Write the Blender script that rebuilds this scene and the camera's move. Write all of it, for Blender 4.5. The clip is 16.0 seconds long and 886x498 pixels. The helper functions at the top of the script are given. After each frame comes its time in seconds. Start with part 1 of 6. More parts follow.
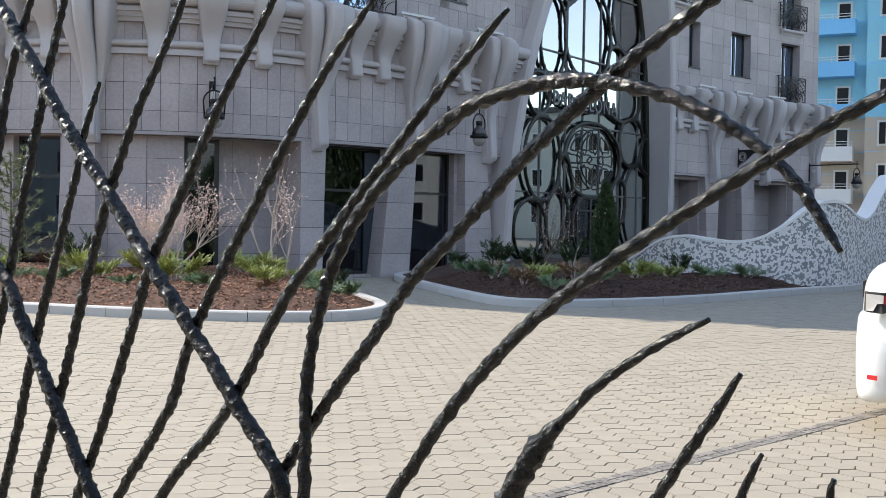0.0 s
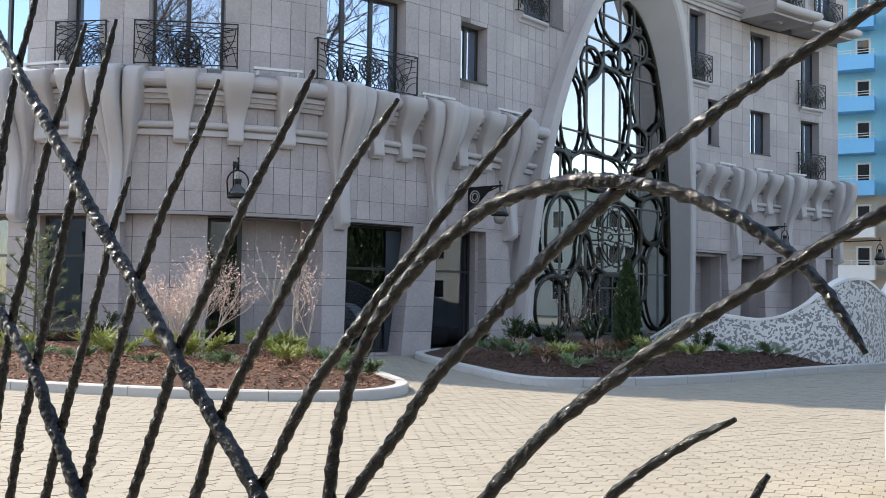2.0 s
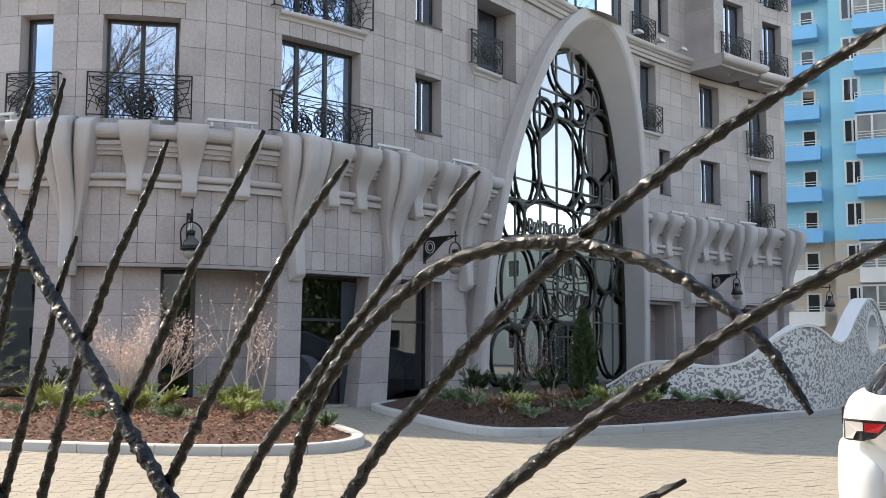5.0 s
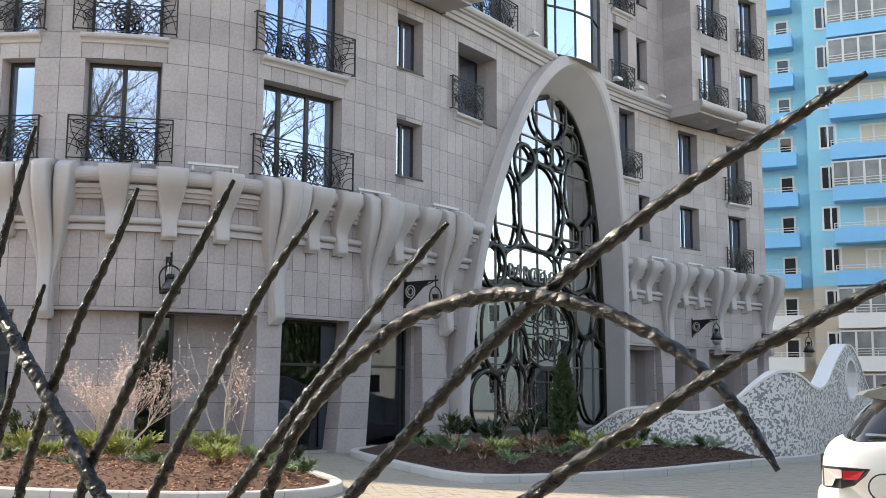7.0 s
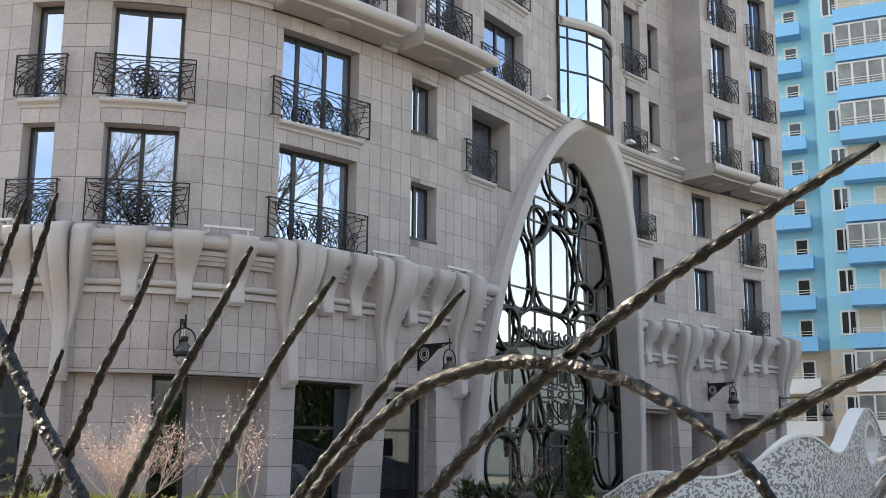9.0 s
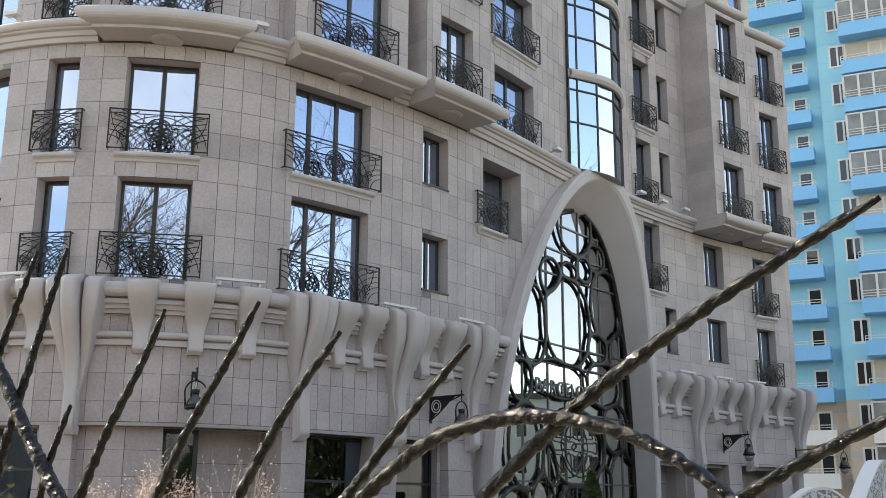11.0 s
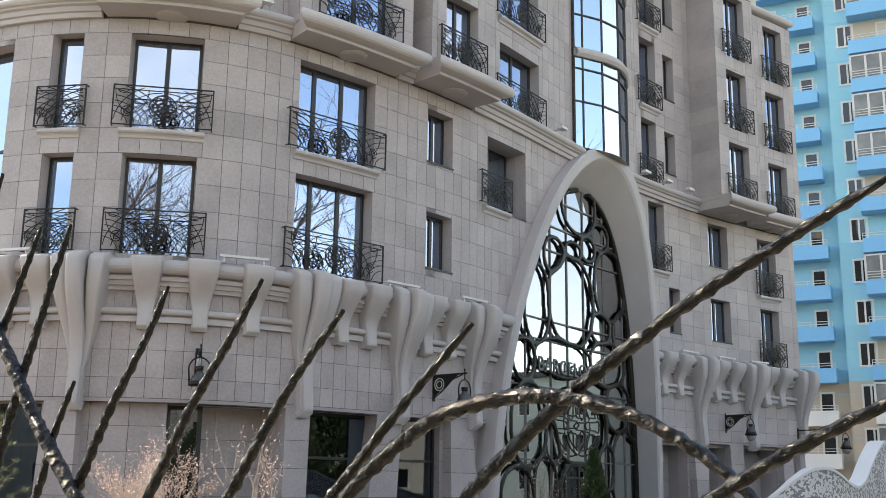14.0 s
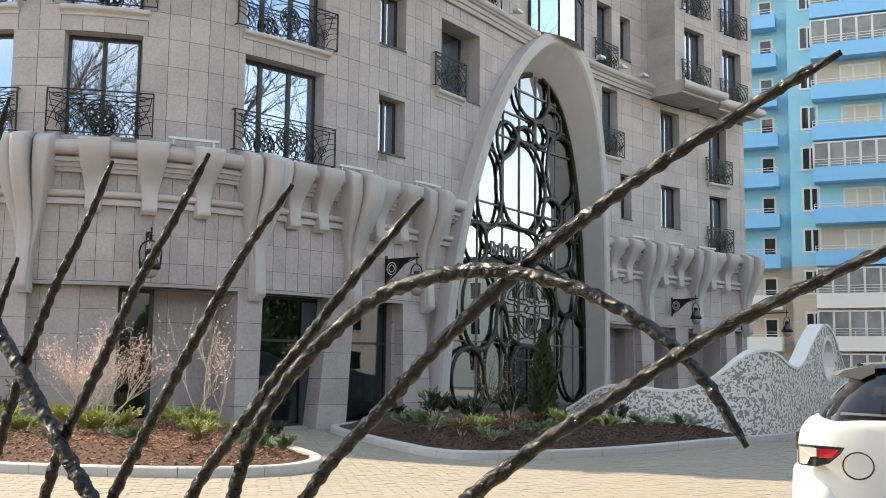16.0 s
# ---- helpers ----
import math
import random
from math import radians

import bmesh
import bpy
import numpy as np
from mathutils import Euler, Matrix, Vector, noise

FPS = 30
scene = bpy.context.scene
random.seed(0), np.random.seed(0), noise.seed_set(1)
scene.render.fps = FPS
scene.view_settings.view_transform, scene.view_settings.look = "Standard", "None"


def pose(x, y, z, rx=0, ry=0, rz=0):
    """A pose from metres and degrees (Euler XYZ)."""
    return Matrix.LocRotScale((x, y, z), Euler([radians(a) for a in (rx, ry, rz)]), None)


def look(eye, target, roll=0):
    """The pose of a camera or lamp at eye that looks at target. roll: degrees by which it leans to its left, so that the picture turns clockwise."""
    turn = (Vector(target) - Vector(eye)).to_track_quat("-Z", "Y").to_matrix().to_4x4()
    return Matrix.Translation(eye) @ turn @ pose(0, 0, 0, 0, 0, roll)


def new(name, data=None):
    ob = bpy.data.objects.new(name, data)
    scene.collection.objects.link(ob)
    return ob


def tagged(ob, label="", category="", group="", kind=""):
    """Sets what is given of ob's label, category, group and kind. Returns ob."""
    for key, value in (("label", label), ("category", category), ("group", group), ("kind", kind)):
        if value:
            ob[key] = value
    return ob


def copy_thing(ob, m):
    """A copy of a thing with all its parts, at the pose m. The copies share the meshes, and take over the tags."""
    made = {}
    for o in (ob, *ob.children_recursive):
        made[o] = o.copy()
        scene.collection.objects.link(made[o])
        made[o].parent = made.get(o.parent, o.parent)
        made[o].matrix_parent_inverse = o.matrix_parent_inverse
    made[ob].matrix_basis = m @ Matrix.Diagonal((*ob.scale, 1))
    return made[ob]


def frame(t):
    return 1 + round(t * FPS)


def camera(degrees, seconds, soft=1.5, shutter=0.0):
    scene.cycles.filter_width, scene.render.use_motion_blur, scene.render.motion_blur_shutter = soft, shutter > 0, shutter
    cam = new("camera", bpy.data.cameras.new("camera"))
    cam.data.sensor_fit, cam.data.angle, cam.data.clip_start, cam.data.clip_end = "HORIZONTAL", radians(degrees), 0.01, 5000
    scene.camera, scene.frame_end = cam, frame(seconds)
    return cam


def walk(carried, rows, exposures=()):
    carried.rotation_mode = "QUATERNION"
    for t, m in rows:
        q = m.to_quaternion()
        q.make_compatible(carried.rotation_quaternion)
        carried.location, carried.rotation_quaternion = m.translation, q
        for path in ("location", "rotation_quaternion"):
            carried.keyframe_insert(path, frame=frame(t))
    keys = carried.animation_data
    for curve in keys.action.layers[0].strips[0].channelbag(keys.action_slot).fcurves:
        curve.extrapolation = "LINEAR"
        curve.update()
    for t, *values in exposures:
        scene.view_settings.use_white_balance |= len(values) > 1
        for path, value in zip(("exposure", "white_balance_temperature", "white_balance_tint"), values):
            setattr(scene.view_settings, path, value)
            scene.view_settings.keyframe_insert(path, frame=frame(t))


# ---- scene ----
cam = camera(45.39, 16.0, soft=0.9)


def turned(x, y, z, tilt, yaw, roll):
    return pose(x, y, z, tilt, 0, yaw) @ pose(0, 0, 0, 0, 0, roll)


PATH = [
    (0.0, turned(0.0000, 0.0001, 1.5500, 88.423, 0.233, 0.916)),
    (0.5, turned(-0.0078, -0.0062, 1.5568, 89.208, 0.969, 0.945)),
    (1.0, turned(-0.0081, -0.0077, 1.5613, 90.240, 1.434, 0.965)),
    (1.5, turned(-0.0062, -0.0081, 1.5656, 91.462, 1.592, 0.901)),
    (2.0, turned(-0.0036, -0.0103, 1.5718, 92.573, 1.433, 0.791)),
    (2.5, turned(0.0004, -0.0083, 1.5743, 93.420, 0.995, 0.632)),
    (3.0, turned(0.0011, -0.0046, 1.5769, 94.011, 0.530, 0.490)),
    (5.5, turned(0.005, -0.0114, 1.5868, 95.641, -1.313, 0.219)),
    (6.0, turned(0.0105, -0.0046, 1.5891, 96.153, -1.683, 0.241)),
    (6.5, turned(0.0132, -0.0072, 1.5909, 96.885, -1.881, 0.281)),
    (7.0, turned(0.0172, -0.0073, 1.5936, 97.682, -1.966, 0.314)),
    (7.5, turned(0.0185, -0.0154, 1.5953, 98.582, -1.874, 0.358)),
    (8.0, turned(0.0148, -0.0202, 1.5969, 99.459, -1.671, 0.409)),
    (8.5, turned(0.0123, -0.0178, 1.5973, 100.269, -1.441, 0.446)),
    (9.0, turned(0.0139, -0.0163, 1.5978, 101.038, -1.185, 0.450)),
    (11.5, turned(0.0218, -0.0232, 1.6007, 104.328, -0.376, 0.439)),
    (12.0, turned(0.0184, -0.0230, 1.6009, 104.749, -0.257, 0.634)),
    (12.5, turned(0.0180, -0.0234, 1.6009, 104.997, -0.118, 0.744)),
    (13.0, turned(0.0197, -0.0239, 1.6020, 104.942, -0.023, 0.791)),
    (13.5, turned(0.0237, -0.0237, 1.6016, 104.185, -0.080, 0.771)),
    (14.0, turned(0.0216, -0.0190, 1.6013, 102.647, -0.304, 0.748)),
    (14.5, turned(0.0211, -0.0129, 1.5937, 100.540, -0.732, 0.723)),
    (15.0, turned(0.0207, -0.0086, 1.5924, 98.591, -1.330, 0.684)),
    (15.5, turned(0.0221, -0.0070, 1.5915, 97.183, -2.094, 0.668)),
    (16.0, turned(0.0250, -0.0051, 1.5921, 96.466, -2.969, 0.681)),
]
walk(cam, PATH, [(0.0, 1.63, 7000, 10.5), (1.5, 1.74, 7150, 10.5), (3.0, 1.78, 7550, 11), (5.5, 1.81, 7950, 11.5), (7.0, 1.95, 8150, 11.5), (9.0, 1.83, 8450, 11.5), (12.5, 1.70, 8450, 11.5), (14.5, 1.86, 8450, 11.5), (16.0, 1.93, 8700, 11.5)])

# ---- light ----
SUN_DIR = Vector((-0.87, 0.49, 0.85)).normalized()
world = bpy.data.worlds.new("sky")
scene.world = world
world.use_nodes = True
wn, wl = world.node_tree.nodes, world.node_tree.links
wn.clear()
sky = wn.new("ShaderNodeTexSky")
sky.sky_type, sky.sun_disc = "NISHITA", False
sky.sun_elevation = math.asin(SUN_DIR.z)
sky.sun_rotation = math.atan2(SUN_DIR.x, SUN_DIR.y)
sky.dust_density, sky.air_density = 0.4, 1.0
coord = wn.new("ShaderNodeTexCoord")
cloud = wn.new("ShaderNodeTexNoise")
cloud.inputs["Scale"].default_value, cloud.inputs["Detail"].default_value = 2.6, 7
ramp = wn.new("ShaderNodeValToRGB")
ramp.color_ramp.elements[0].position, ramp.color_ramp.elements[1].position = 0.52, 0.8
mix = wn.new("ShaderNodeMix")
mix.data_type = "RGBA"
mix.inputs["B"].default_value = (5.8, 6.0, 6.3, 1)
back = wn.new("ShaderNodeBackground")
back.inputs["Strength"].default_value = 0.135
out = wn.new("ShaderNodeOutputWorld")
wl.new(coord.outputs["Generated"], cloud.inputs["Vector"])
wl.new(cloud.outputs["Fac"], ramp.inputs["Fac"])
wl.new(ramp.outputs["Color"], mix.inputs["Factor"])
wl.new(sky.outputs["Color"], mix.inputs["A"])
wl.new(mix.outputs["Result"], back.inputs["Color"])
wl.new(back.outputs["Background"], out.inputs["Surface"])
sun = new("sun", bpy.data.lights.new("sun", "SUN"))
sun.data.energy, sun.data.angle, sun.data.color = 2.1, radians(0.7), (1.0, 0.94, 0.86)
sun.matrix_world = look(SUN_DIR * 60, (0, 0, 0))


# ---- materials ----
def material(name, color, rough=0.7, metal=0.0, grain=30.0, stain=1.5, vary=0.12, bump=0.25, piece=0.0, island=0.0, spec=0.5, depth=0.004):
    m = bpy.data.materials.new(name)
    m.use_nodes = True
    n, l = m.node_tree.nodes, m.node_tree.links
    b = n["Principled BSDF"]
    b.inputs["Roughness"].default_value, b.inputs["Metallic"].default_value = rough, metal
    b.inputs["Specular IOR Level"].default_value = spec
    tc = n.new("ShaderNodeTexCoord")
    geo = n.new("ShaderNodeNewGeometry")
    fine, wide = n.new("ShaderNodeTexNoise"), n.new("ShaderNodeTexNoise")
    for t, s, d in ((fine, grain, 6), (wide, stain, 4)):
        t.inputs["Scale"].default_value, t.inputs["Detail"].default_value = s, d
        l.new(geo.outputs["Position"], t.inputs["Vector"])
    total = n.new("ShaderNodeMath")
    total.operation = "ADD"
    l.new(fine.outputs["Fac"], total.inputs[0])
    l.new(wide.outputs["Fac"], total.inputs[1])
    last = total
    for amount, node, socket in ((piece, "ShaderNodeObjectInfo", "Random"), (island, "ShaderNodeNewGeometry", "Random Per Island")):
        if amount:
            r = n.new(node)
            k = n.new("ShaderNodeMath")
            k.operation = "MULTIPLY_ADD"
            k.inputs[1].default_value = amount / max(vary, 0.01)
            l.new(r.outputs[socket], k.inputs[0])
            l.new(last.outputs[0], k.inputs[2])
            last = k
    mapr = n.new("ShaderNodeMapRange")
    span = 1.0 + (piece + island) / max(vary, 0.01) / 2
    mapr.inputs["From Min"].default_value, mapr.inputs["From Max"].default_value = span - 0.6, span + 0.6
    mapr.inputs["To Min"].default_value, mapr.inputs["To Max"].default_value = 1 - vary, 1 + vary
    mapr.clamp = False
    l.new(last.outputs[0], mapr.inputs["Value"])
    mul = n.new("ShaderNodeVectorMath")
    mul.operation = "SCALE"
    mul.inputs[0].default_value = color
    l.new(mapr.outputs["Result"], mul.inputs["Scale"])
    l.new(mul.outputs["Vector"], b.inputs["Base Color"])
    if bump:
        bp = n.new("ShaderNodeBump")
        bp.inputs["Strength"].default_value, bp.inputs["Distance"].default_value = bump, depth
        l.new(fine.outputs["Fac"], bp.inputs["Height"])
        l.new(bp.outputs["Normal"], b.inputs["Normal"])
    return m


def pane_material(name, tint, mirror, inside=0.35):
    m = bpy.data.materials.new(name)
    m.use_nodes = True
    n, l = m.node_tree.nodes, m.node_tree.links
    n.clear()
    gl, tr = n.new("ShaderNodeBsdfGlossy"), n.new("ShaderNodeBsdfTransparent")
    gl.inputs["Color"].default_value, gl.inputs["Roughness"].default_value = (*tint, 1), 0.015
    tr.inputs["Color"].default_value = (inside, inside, inside * 1.05, 1)
    noise_t, bp = n.new("ShaderNodeTexNoise"), n.new("ShaderNodeBump")
    noise_t.inputs["Scale"].default_value = 0.9
    bp.inputs["Strength"].default_value, bp.inputs["Distance"].default_value = 0.06, 0.02
    l.new(noise_t.outputs["Fac"], bp.inputs["Height"])
    l.new(bp.outputs["Normal"], gl.inputs["Normal"])
    mx, o = n.new("ShaderNodeMixShader"), n.new("ShaderNodeOutputMaterial")
    mx.inputs["Fac"].default_value = mirror
    l.new(tr.outputs[0], mx.inputs[1])
    l.new(gl.outputs[0], mx.inputs[2])
    l.new(mx.outputs[0], o.inputs["Surface"])
    return m


STONE = material("grey_stone", (0.355, 0.325, 0.322), 0.62, grain=22, stain=0.5, vary=0.12, bump=0.2)
TILE = material("stone_tile", (0.388, 0.343, 0.336), 0.55, grain=16, stain=0.9, vary=0.3, bump=0.3, island=0.12)
TILE_P = material("stone_tile_piece", (0.388, 0.343, 0.336), 0.55, grain=16, stain=0.9, vary=0.3, bump=0.3, piece=0.12)
MOULD = material("cast_stone", (0.47, 0.437, 0.43), 0.75, grain=40, stain=0.8, vary=0.14, bump=0.25)
JOINT = material("dark_joint", (0.075, 0.068, 0.066), 0.9)
FRAME = material("window_frame", (0.02, 0.019, 0.019), 0.4, vary=0.05, bump=0)
PANE = pane_material("window_pane", (0.6, 0.74, 0.95), 0.56, 0.22)
BAYPANE = pane_material("bay_pane", (0.72, 0.86, 1.0), 0.72, 0.3)
SHOPPANE = pane_material("shop_pane", (0.6, 0.7, 0.8), 0.13, 0.5)
PORTAL = pane_material("portal_pane", (0.88, 0.96, 0.93), 0.78, 0.4)
PORTAL_UP = pane_material("portal_upper_pane", (0.88, 0.87, 0.88), 0.56, 0.25)
DARK = material("dark_interior", (0.035, 0.035, 0.038), 0.9)
# door leaf colour; also painted shade for the rooms behind the shop glass
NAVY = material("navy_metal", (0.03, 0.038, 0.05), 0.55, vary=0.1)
ROOM = material("room_plaster", (0.35, 0.34, 0.33), 0.9)
IRON = material("railing_iron", (0.012, 0.0115, 0.0115), 0.4, 0.0, vary=0.1, spec=0.3)
PORTALFRAME = material("portal_mullion", (0.12, 0.12, 0.12), 0.4, vary=0.05, bump=0)
FORGED = material("forged_iron", (0.0045, 0.0042, 0.004), 0.18, 0.0, grain=95, stain=9, vary=0.4, bump=1.0, depth=0.009, spec=0.34)
LATTICE = material("black_lattice", (0.007, 0.007, 0.005), 0.3, 0.0, grain=12, bump=0.3, spec=0.35)
WHITE = material("white_metal", (0.62, 0.61, 0.6), 0.4, vary=0.05, bump=0)
PAVE = material("paver", (0.315, 0.28, 0.222), 0.85, grain=60, stain=0.35, vary=0.12, bump=0.3, island=0.06)
PAVE_P = material("paver_piece", (0.315, 0.28, 0.222), 0.85, grain=60, stain=0.35, vary=0.12, bump=0.3, piece=0.06)
PAVE_BED = material("paver_joint", (0.095, 0.088, 0.08), 0.95)
CURB = material("kerb_concrete", (0.47, 0.46, 0.44), 0.8, grain=45, stain=1.2, vary=0.12)
SOIL = material("bark_mulch", (0.1, 0.05, 0.032), 0.95, grain=45, stain=2.2, vary=0.35, bump=0.9, depth=0.03)
# darker mulch and chips for the right bed
SOIL_D = material("dark_mulch", (0.062, 0.034, 0.024), 0.9, grain=45, stain=2.2, vary=0.35, bump=0.9, depth=0.03)
CHIP_D = material("dark_chip", (0.085, 0.045, 0.03), 0.85, grain=30, stain=3, vary=0.3, island=0.5)
CHIP = material("bark_chip", (0.26, 0.132, 0.08), 0.9, grain=30, stain=3, vary=0.35, island=0.7)
LEAF_Y = material("juniper_yellow", (0.36, 0.4, 0.12), 0.6, grain=14, stain=2, vary=0.3, island=0.35, bump=0)
LEAF_G = material("juniper_green", (0.17, 0.25, 0.13), 0.6, grain=14, stain=2, vary=0.3, island=0.35, bump=0)
LEAF_D = material("thuja_green", (0.045, 0.075, 0.028), 0.6, grain=14, stain=2, vary=0.3, island=0.4, bump=0)
LEAF_B = material("dry_leaf", (0.22, 0.13, 0.07), 0.7, grain=14, stain=2, vary=0.3, island=0.4, bump=0)
TWIG = material("pale_twig", (0.56, 0.47, 0.41), 0.8, grain=60, vary=0.2)
BUD = material("pink_bud", (0.76, 0.55, 0.47), 0.7, vary=0.2, island=0.3, bump=0)
BARK = material("tree_bark", (0.12, 0.095, 0.075), 0.9, grain=40, vary=0.3, bump=0.6, depth=0.02)
MOSAIC_W = material("mosaic_white", (0.56, 0.55, 0.54), 0.35, grain=30, vary=0.06)
RIM = material("white_rim", (0.76, 0.75, 0.73), 0.6, grain=30, vary=0.06)
BLUE_L = material("blue_panel", (0.24, 0.54, 0.66), 0.7, grain=10, stain=0.15, vary=0.08)
BLUE_D = material("blue_balcony", (0.19, 0.51, 0.8), 0.6, grain=10, stain=0.2, vary=0.06)
BEIGE = material("beige_brick", (0.48, 0.415, 0.34), 0.8, grain=18, stain=0.4, vary=0.1)
PALE = material("pale_render", (0.50, 0.455, 0.40), 0.8, grain=20, stain=0.5, vary=0.08)
CARPAINT = material("white_car_paint", (0.74, 0.74, 0.72), 0.22, 0.0, vary=0.02, bump=0)
RUBBER = material("black_rubber", (0.02, 0.02, 0.02), 0.75)
CARGLASS = material("car_glass", (0.012, 0.013, 0.014), 0.03, vary=0.02, bump=0, spec=0.9)
REDLENS = material("red_lens", (0.55, 0.02, 0.025), 0.12, vary=0.05, bump=0)
CLEARLENS = material("clear_lens", (0.42, 0.4, 0.38), 0.1, vary=0.05, bump=0)
ALLOY = material("alloy", (0.5, 0.5, 0.5), 0.3, 0.9, vary=0.05, bump=0)
LAMPGLASS = material("lamp_glass", (0.30, 0.29, 0.27), 0.15, vary=0.05, bump=0)
LANTERN = material("smoked_bell", (0.06, 0.06, 0.058), 0.2, vary=0.1, bump=0)
STRIP = material("drain_stone", (0.2, 0.185, 0.165), 0.85, grain=50, stain=3, vary=0.25, island=0.3)
PINE = material("pine_needle", (0.16, 0.19, 0.085), 0.6, grain=14, stain=2, vary=0.3, island=0.35, bump=0)
LOGGIA = material("loggia_glass", (0.2, 0.21, 0.21), 0.12, grain=1.2, stain=0.5, vary=0.7, bump=0)
OPPOSITE = material("opposite_brick", (0.5, 0.48, 0.43), 0.85, grain=15, stain=0.4, vary=0.15)
CURTAIN = material("curtain", (0.55, 0.5, 0.42), 0.9, vary=0.1)

mn, ml = MOSAIC_W.node_tree.nodes, MOSAIC_W.node_tree.links
chip_geo, chip_n, chip_r = mn.new("ShaderNodeNewGeometry"), mn.new("ShaderNodeTexNoise"), mn.new("ShaderNodeValToRGB")
chip_v = mn.new("ShaderNodeTexVoronoi")
chip_v.inputs["Scale"].default_value = 26
chip_n.inputs["Scale"].default_value, chip_n.inputs["Detail"].default_value = 14.0, 1.0
chip_r.color_ramp.interpolation = "CONSTANT"
chip_r.color_ramp.elements[0].color, chip_r.color_ramp.elements[1].color = (0.25, 0.25, 0.255, 1), (0.72, 0.705, 0.69, 1)
chip_r.color_ramp.elements[1].position = 0.48
ml.new(chip_geo.outputs["Position"], chip_v.inputs["Vector"])
ml.new(chip_v.outputs["Position"], chip_n.inputs["Vector"])
ml.new(chip_n.outputs["Fac"], chip_r.inputs["Fac"])
ml.new(chip_r.outputs["Color"], mn["Principled BSDF"].inputs["Base Color"])


# ---- building helpers ----
def part(name, bm, mat, parent=None, label="", smooth=False):
    me = bpy.data.meshes.new(name)
    bm.to_mesh(me)
    bm.free()
    me.materials.append(mat)
    if smooth:
        me.polygons.foreach_set("use_smooth", [True] * len(me.polygons))
    ob = new(name, me)
    if parent:
        ob.parent = parent
    if label:
        tagged(ob, label)
    return ob


def raw(name, verts, faces, mat, parent=None, label="", smooth=False):
    me = bpy.data.meshes.new(name)
    me.from_pydata([tuple(v) for v in verts], [], faces)
    me.materials.append(mat)
    if smooth:
        me.polygons.foreach_set("use_smooth", [True] * len(me.polygons))
    ob = new(name, me)
    if parent:
        ob.parent = parent
    if label:
        tagged(ob, label)
    return ob


def thing(name, place, label, category, group="", kind=""):
    ob = new(name)
    ob.empty_display_size = 0.2
    ob.matrix_world = place
    return tagged(ob, label, category, group, kind)


class Shape:
    """Vertices and faces gathered for one mesh."""

    def __init__(self):
        self.v, self.f = [], []

    def add(self, verts, faces):
        k = len(self.v)
        self.v.extend(tuple(v) for v in verts)
        self.f.extend(tuple(i + k for i in f) for f in faces)
        return self

    def box(self, x0, x1, y0, y1, z0, z1, m=None):
        vs = [Vector((x, y, z)) for z in (z0, z1) for x, y in ((x0, y0), (x1, y0), (x1, y1), (x0, y1))]
        if m:
            vs = [m @ v for v in vs]
        return self.add(vs, [(3, 2, 1, 0), (4, 5, 6, 7), (0, 1, 5, 4), (1, 2, 6, 5), (2, 3, 7, 6), (3, 0, 4, 7)])

    def tube(self, pts, r, n=5, closed=False, caps=True):
        pts = [Vector(p) for p in pts]
        rad = r if callable(r) else (lambda u: r)
        rings, count = [], len(pts)
        side = None
        for i, p in enumerate(pts):
            a, b = (pts[i - 1], pts[(i + 1) % count]) if closed else (pts[max(i - 1, 0)], pts[min(i + 1, count - 1)])
            d = (b - a).normalized()
            if side is None:
                side = d.orthogonal().normalized()
            side = (side - d * side.dot(d)).normalized()
            other = d.cross(side)
            rr = rad(i / max(count - 1, 1))
            rings.append([p + (side * math.cos(q) + other * math.sin(q)) * rr for q in (2 * math.pi * k / n for k in range(n))])
        vs = [v for ring in rings for v in ring]
        fs = []
        for i in range(count if closed else count - 1):
            j = (i + 1) % count
            fs += [(i * n + k, i * n + (k + 1) % n, j * n + (k + 1) % n, j * n + k) for k in range(n)]
        if caps and not closed:
            fs += [tuple(reversed(range(n))), tuple((count - 1) * n + k for k in range(n))]
        return self.add(vs, fs)

    def lathe(self, profile, n=12, m=None):
        vs = [Vector((r * math.cos(2 * math.pi * k / n), r * math.sin(2 * math.pi * k / n), z)) for r, z in profile for k in range(n)]
        if m:
            vs = [m @ v for v in vs]
        fs = [(i * n + k, i * n + (k + 1) % n, (i + 1) * n + (k + 1) % n, (i + 1) * n + k) for i in range(len(profile) - 1) for k in range(n)]
        fs += [tuple(reversed(range(n))), tuple((len(profile) - 1) * n + k for k in range(n))]
        return self.add(vs, fs)

    def make(self, name, mat, parent=None, label="", smooth=False):
        return raw(name, self.v, self.f, mat, parent, label, smooth)


def curve_points(points, step):
    """A smooth line through a few points, in even short steps."""
    P = [Vector(p) for p in points]
    P = [2 * P[0] - P[1], *P, 2 * P[-1] - P[-2]]
    out = []
    for i in range(1, len(P) - 2):
        p0, p1, p2, p3 = P[i - 1 : i + 3]
        k = max(2, int((p2 - p1).length / step))
        for j in range(k):
            u = j / k
            out.append(0.5 * (2 * p1 + (p2 - p0) * u + (2 * p0 - 5 * p1 + 4 * p2 - p3) * u * u + (3 * p1 - p0 - 3 * p2 + p3) * u**3))
    out.append(P[-2])
    return out


